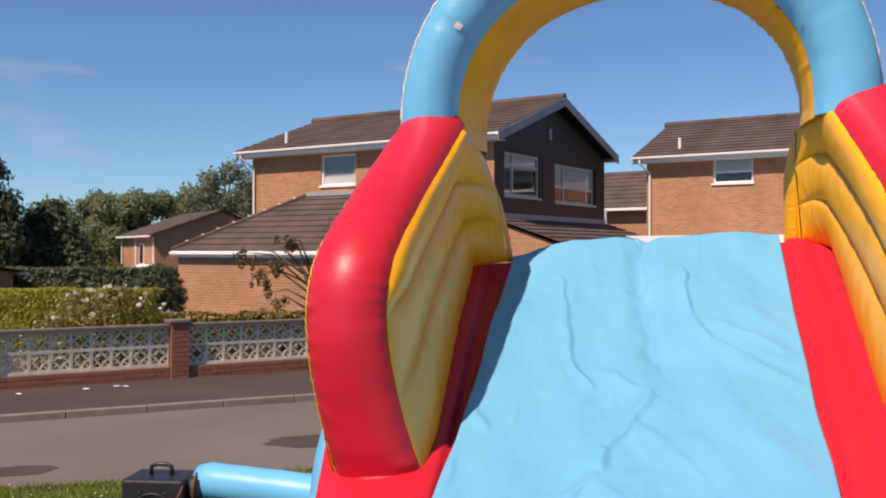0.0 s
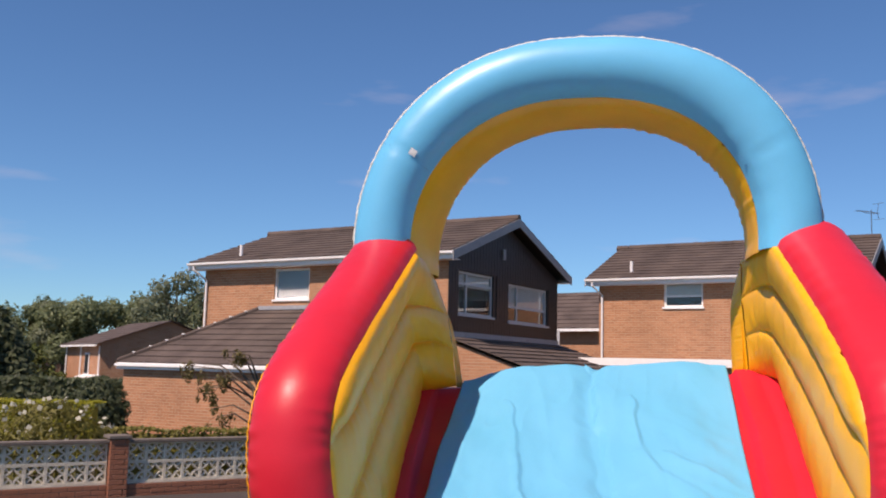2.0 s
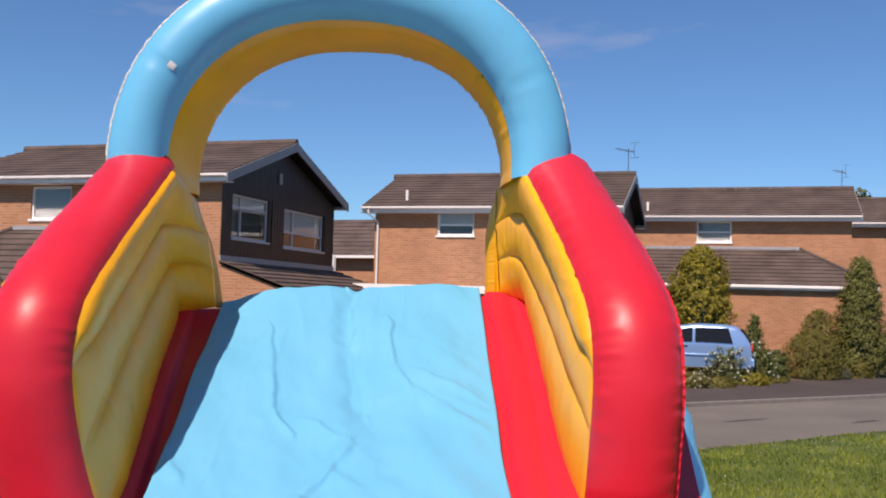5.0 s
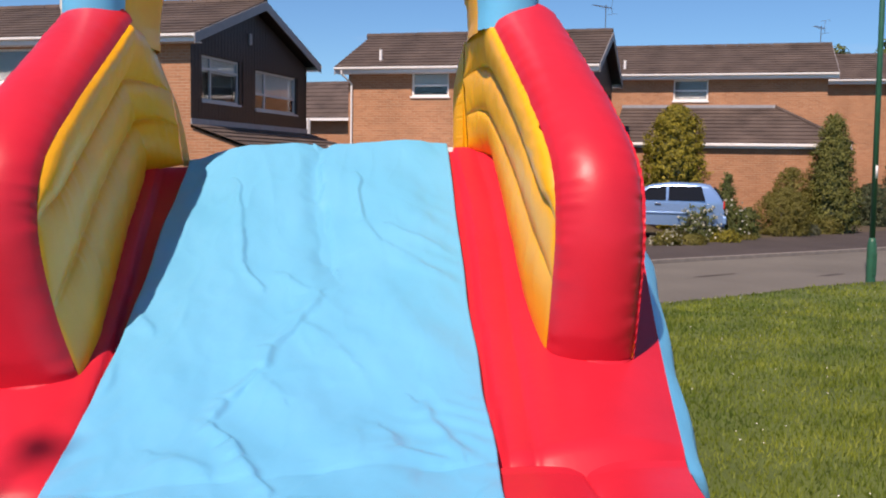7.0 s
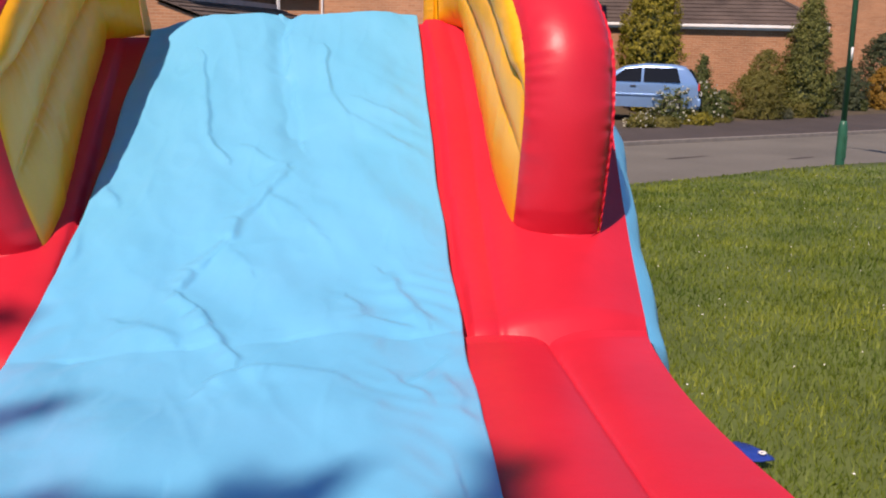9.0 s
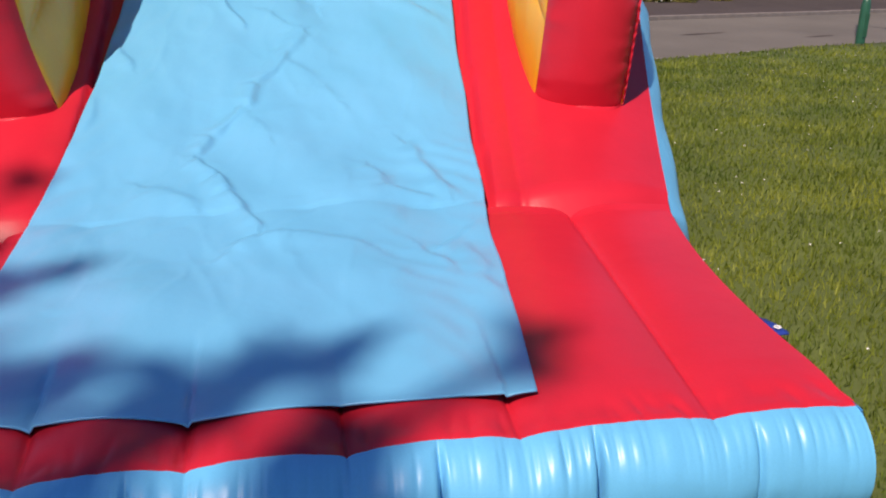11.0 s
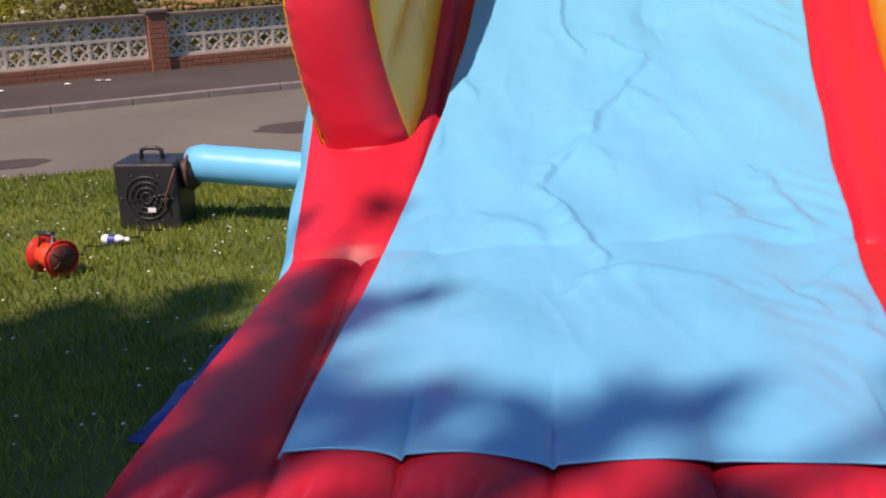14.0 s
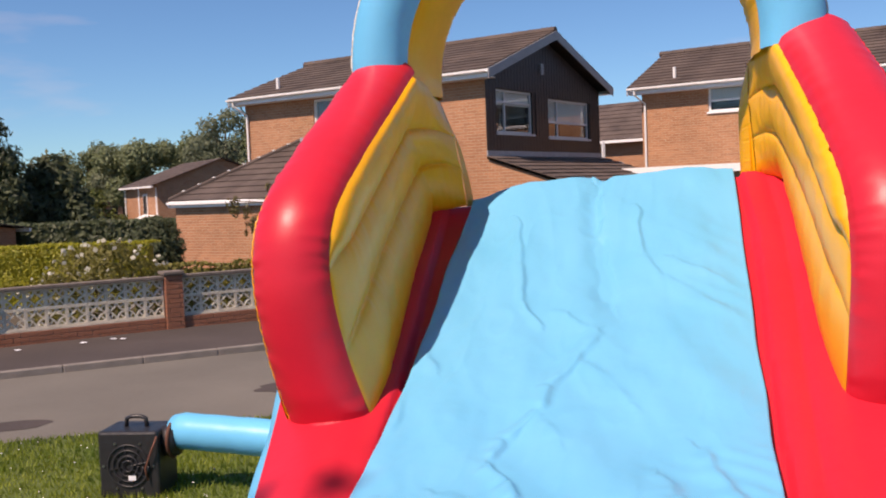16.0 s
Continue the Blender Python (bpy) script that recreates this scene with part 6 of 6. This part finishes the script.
bt = root("plastic_bottle", pose(-1.98, 5.80, lawn_z(-1.98, 5.80) + 0.035, 90, 0, 80), "white plastic bottle with a blue label lying in the grass", "bottle")
bm = bmesh.new()
tube(bm, [(0, 0, -0.075), (0, 0, -0.068), (0, 0, 0.03), (0, 0, 0.055), (0, 0, 0.075)], 0.03, 14, True, [0.024, 0.029, 0.029, 0.016, 0.013])
part("body", bm, LABEL, bt, "", True)
bm = bmesh.new()
tube(bm, [(0, 0, -0.035), (0, 0, 0.012)], 0.0302, 14, False)
part("label", bm, DARKBLUE, bt, "blue printed label", True)
bm = bmesh.new()
tube(bm, [(0, 0, 0.073), (0, 0, 0.095)], 0.014, 10)
part("cap", bm, WHITE, bt)

tp = bmesh.new()


def tarp(u, v):
    x = lerp(-1.17, -0.72, v) + 0.42 * u * (1 - v) * 0.6
    y = lerp(3.30, 4.55, u)
    return Vector((x - 0.05 * noise.noise((u * 3, v * 3, 1)), y, lawn_z(x, y) + 0.03 + 0.05 * v + 0.035 * noise.noise((u * 6, v * 4, 2)) + 0.02 * noise.noise((u * 14, v * 10, 5))))


grid(tp, tarp, 36, 20)
t_ob = single("ground_sheet", tp, DARKBLUE, "crumpled dark blue tarpaulin under the edge of the slide", "tarpaulin", smooth=True)
so = t_ob.modifiers.new("thickness", "SOLIDIFY")
so.thickness = 0.006
tp = bmesh.new()
grid(tp, lambda u, v: Vector((lerp(2.50, 2.685 - 0.03 * u, v) + 0.012 * noise.noise((u * 4, v * 4, 8)), lerp(3.22, 3.42, u) - 0.02 * v, lawn_z(2.68, 3.3) + 0.052 + 0.022 * math.sin(math.pi * u) * (1 - 0.4 * v) + 0.008 * noise.noise((u * 7, v * 5, 3)))), 16, 8)
t2 = single("ground_sheet", tp, DARKBLUE, "corner of a dark blue tarpaulin beside the slide", "tarpaulin", smooth=True)
so = t2.modifiers.new("thickness", "SOLIDIFY")
so.thickness = 0.006
bm = bmesh.new()
grid(bm, lambda u, v: Vector((2.650 + (0.013 + 0.004 * math.cos(2 * math.pi * v)) * math.cos(2 * math.pi * u), 3.238 + (0.013 + 0.004 * math.cos(2 * math.pi * v)) * math.sin(2 * math.pi * u), lawn_z(2.68, 3.3) + 0.070 + 0.004 * math.sin(2 * math.pi * v))), 16, 8)
part("eyelet", bm, WHITE, t2, "white eyelet ring", True)

# ---------- lamp column ----------
lp = root("lamp_column", pose(12.17, 13.62, -0.15, 0.6, -1.5, 0), "green painted steel lamp column at the lawn's edge", "lamp column")
bm = bmesh.new()
tube(bm, [(0, 0, -0.4), (0, 0, 0.0), (0, 0, 0.62), (0, 0, 0.70), (0, 0, 0.78)], 0.14, 18, True, [0.08, 0.08, 0.08, 0.068, 0.048])
part("base_section", bm, POLEGREEN, lp, "", True)
bm = bmesh.new()
tube(bm, [(0, 0, 0.76), (0, 0, 4.0), (0, 0, 8.0)], 0.07, 16, True, [0.049, 0.046, 0.042])
part("shaft", bm, POLEGREEN, lp, "", True)
bm = bmesh.new()
box(bm, -0.04, -0.092, 0.12, 0.04, -0.074, 0.52, 0.006)
part("service_door", bm, POLEGREEN, lp, "small locked door")
bm = bmesh.new()
box(bm, -0.03, -0.054, 1.80, 0.015, -0.044, 2.02)
part("notice_band", bm, WHITE, lp, "small white sticker band", True)
bm = bmesh.new()
tube(bm, [(0, 0, 7.9), (0, -0.3, 8.3), (0, -1.0, 8.45)], 0.03, 8)
part("arm", bm, POLEGREEN, lp, "", True)
bm = bmesh.new()
box(bm, -0.12, -1.6, 8.38, 0.12, -0.95, 8.50, 0.03)
part("lantern", bm, LEAD, lp)

# ---------- parked car ----------
car = root("car", Matrix.Translation((15.824, 23.450, -0.05)) @ Matrix.Rotation(math.atan2(-U.y, -U.x) + math.pi, 4, "Z"), "silver-blue hatchback car parked on the drive", "car")
# local: x forward (front), rear bumper at x = 0, y to the car's left
PROF = [(0.0, 0.42), (0.02, 0.75), (0.06, 0.92), (0.22, 1.18), (0.42, 1.38), (0.75, 1.43), (1.5, 1.44), (2.05, 1.36), (2.75, 0.98), (3.2, 0.90), (3.65, 0.78), (3.85, 0.55), (3.86, 0.35)]


def car_sec(x):
    for (x0, z0), (x1, z1) in zip(PROF, PROF[1:]):
        if x <= x1:
            return lerp(z0, z1, (x - x0) / max(x1 - x0, 1e-6))
    return PROF[-1][1]


def car_pt(u, v):
    x = 3.86 * u
    top = car_sec(x)
    belt = min(0.92, top - 0.02)
    a = v * 2 - 1
    s = abs(a)
    w = 0.83 * (1 - 0.10 * abs(2 * u - 1) ** 4)
    if s > 0.62:
        t = (s - 0.62) / 0.38
        return Vector((x, math.copysign(w * (1 - 0.05 * t * t), a), lerp(belt, 0.24, t)))
    t = s / 0.62
    tumble = 0.11 * max(0, top - belt)
    y = w * min(1, t * 1.06) if t < 0.75 else lerp(w - tumble * 1.9, w, (t - 0.75) / 0.25)
    yy = (w - tumble * 1.9) * (t / 0.75) if t < 0.75 else y
    z = top - 0.02 * t * t if t < 0.75 else lerp(top - 0.02, belt, (t - 0.75) / 0.25)
    return Vector((x, math.copysign(yy, a), z))


bm = bmesh.new()
V = grid(bm, car_pt, 64, 44)
for row in (V[0], V[-1]):
    bm.faces.new(row)
part("body", bm, CARPAINT, car, "silver-blue painted body", True)
CGLASS = mat("tinted_car_glass", (0.010, 0.011, 0.013), 0.06, var=0.05, spec=0.3)


def side_glass(x0, x1, sg, rear_rake=0.0):
    b = bmesh.new()
    q = []
    for x, z in ((x0, 0.93), (x1, 0.93), (min(x1, 2.05), 1.33 if x1 < 2.1 else 1.27), (x0 + rear_rake, 1.33)):
        top = car_sec(x)
        tum = 0.11 * max(0, top - 0.92)
        f = (z - 0.92) / max(top - 0.92, 0.05)
        q.append((x, sg * (0.845 - tum * 1.9 * f), z))
    vs = [b.verts.new(p) for p in q] + [b.verts.new((p[0], p[1] - sg * 0.02, p[2])) for p in q]
    for f in ((0, 1, 2, 3), (7, 6, 5, 4), (0, 4, 5, 1), (1, 5, 6, 2), (2, 6, 7, 3), (3, 7, 4, 0)):
        b.faces.new([vs[k] for k in f])
    part("side_window", b, CGLASS, car, "dark side window")


for sg in (-1, 1):
    side_glass(0.52, 1.52, sg, 0.12)
    side_glass(1.59, 2.45, sg)
bm = bmesh.new()
v = [bm.verts.new(p) for p in ((0.035, -0.72, 0.96), (0.035, 0.72, 0.96), (0.275, 0.67, 1.32), (0.275, -0.67, 1.32), (0.085, -0.72, 0.95), (0.085, 0.72, 0.95), (0.325, 0.67, 1.31), (0.325, -0.67, 1.31))]
for f in ((0, 1, 2, 3), (7, 6, 5, 4), (0, 4, 5, 1), (1, 5, 6, 2), (2, 6, 7, 3), (3, 7, 4, 0)):
    bm.faces.new([v[k] for k in f])
part("rear_window", bm, CGLASS, car, "dark rear window")
for sg in (-1, 1):
    part("tail_lamp", boxm(0.0, sg * 0.70 - 0.07, 0.72, 0.05, sg * 0.70 + 0.07, 0.92, 0.02), REELRED, car, "red tail lamp")
    part("door_handle", boxm(1.72, sg * 0.845 - 0.015, 0.80, 1.88, sg * 0.845 + 0.015, 0.84, 0.008), BLACK, car)
    part("rub_strip", boxm(0.75, sg * 0.838 - 0.012, 0.56, 3.0, sg * 0.838 + 0.012, 0.61, 0.006), CARPAINT, car)
    for xx in (0.72, 3.12):
        bm = bmesh.new()
        tube(bm, [(xx, sg * 0.66, 0.29), (xx, sg * 0.86, 0.29)], 0.29, 24)
        wh = part("wheel", bm, RUBBER, car, "black tyre", True)
        bm = bmesh.new()
        tube(bm, [(xx, sg * 0.862, 0.29), (xx, sg * 0.868, 0.29)], 0.19, 20)
        part("rim", bm, STEEL, wh, "", True)
part("rear_bumper", boxm(-0.05, -0.80, 0.30, 0.06, 0.80, 0.52, 0.03), CARPAINT, car)
part("number_plate", boxm(-0.06, -0.26, 0.56, -0.045, 0.26, 0.67), LABEL, car)

# road patches
for k, (x, y, rx, ry) in enumerate(((-4.3, 9.5, 0.55, 0.22), (-0.6, 11.4, 1.5, 0.45), (13.6, 16.3, 0.5, 0.07), (11.0, 16.6, 0.6, 0.08))):
    bm = bmesh.new()
    c = bm.verts.new((x, y, Z_ROAD + 0.006))
    ring = []
    for i in range(28):
        a = 2 * math.pi * i / 28
        rr = 1 + 0.3 * noise.noise((math.cos(a) * 1.6, math.sin(a) * 1.6, k * 3.0))
        ring.append(bm.verts.new((x + rx * rr * math.cos(a), y + (ry * math.sin(a) + 0.35 * rx * math.cos(a)) * rr, Z_ROAD + 0.004)))
    for i in range(28):
        bm.faces.new((c, ring[i], ring[(i + 1) % 28]))
    single("tar_patch", bm, PAVEMAT, "darker worn patch in the road surface", "road patch", "road patches", "structure")
# litter on the pavement
for k, (x, y) in enumerate(((-6.0, 13.7), (-5.25, 14.2), (-4.9, 14.5), (-4.75, 14.45))):
    bm = bmesh.new()
    grid(bm, lambda u, v: Vector((x + 0.09 * (u - 0.5), y + 0.06 * (v - 0.5), Z_PAVE + 0.045 + 0.02 * noise.noise((u * 3, v * 3, k)))), 5, 4)
    single("paper_scrap", bm, LABEL, "scrap of white paper on the pavement", "litter", "litter")

# ---------- grass blades and daisies ----------
def blades(count, seed):
    rnd = np.random.RandomState(seed)
    xs, ys = [], []
    while len(xs) < count:
        x = rnd.uniform(-5.5, 15.0)
        e = line_y(EDGE, x)
        y = 1.4 + (e - 1.4) * rnd.random_sample() ** 1.1
        lx, ly = (x - 0.5) * math.cos(radians(AXIS)) - (y - 2.0) * math.sin(radians(AXIS)), (x - 0.5) * math.sin(radians(AXIS)) + (y - 2.0) * math.cos(radians(AXIS))
        if -1.5 < lx < 1.6 and -0.3 < ly < 5.2:
            continue
        if rnd.random_sample() > 1.35 - 0.07 * math.hypot(x, y):
            continue
        xs.append(x)
        ys.append(y)
    v, f = [], []
    for k in range(count):
        x, y = xs[k], ys[k]
        z = lawn_z(x, y) - 0.004
        a, h = rnd.uniform(0, 6.283), rnd.uniform(0.025, 0.065) * (1 + 0.5 * noise.noise((x * 0.9, y * 0.9, 0)))
        d = math.hypot(x, y)
        w = 0.0022 + 0.00055 * d
        dx, dy = math.cos(a) * w, math.sin(a) * w
        lx, ly = rnd.uniform(-1, 1) * h * 0.6, rnd.uniform(-1, 1) * h * 0.6
        i = len(v)
        v += [(x - dx, y - dy, z), (x + dx, y + dy, z), (x + lx, y + ly, z + h)]
        f.append((i, i + 1, i + 2))
    me = bpy.data.meshes.new("grass_blades")
    me.from_pydata(v, [], f)
    me.materials.append(GRASSBLADE)
    tagged(new("grass_blades", me), "short green and yellowed blades of lawn grass", "grass", kind="stuff")


blades(190000, 5)
rd = random.Random(9)
v, f = [], []
for k in range(620):
    if k % 3 == 0:
        x, y = rd.uniform(-4.5, -0.9), rd.uniform(3.2, 8.0)
    else:
        x, y = rd.uniform(2.4, 13.5), rd.uniform(2.5, 12.5)
    if y > line_y(EDGE, x) - 0.1:
        continue
    lx = (x - 0.5) * math.cos(radians(AXIS)) - (y - 2.0) * math.sin(radians(AXIS))
    if -1.6 < lx < 1.7 and y < 7.4:
        continue
    z = lawn_z(x, y) + rd.uniform(0.04, 0.07)
    r = rd.uniform(0.004, 0.008)
    i = len(v)
    v.append((x, y, z + 0.005))
    for q in range(7):
        v.append((x + r * math.cos(q * 0.8976), y + r * math.sin(q * 0.8976), z))
    f += [(i, i + 1 + q, i + 1 + (q + 1) % 7) for q in range(7)]
me = bpy.data.meshes.new("daisies")
me.from_pydata(v, [], f)
me.materials.append(DAISY)
tagged(new("daisies", me), "small white daisies scattered through the lawn", "daisies", kind="stuff")
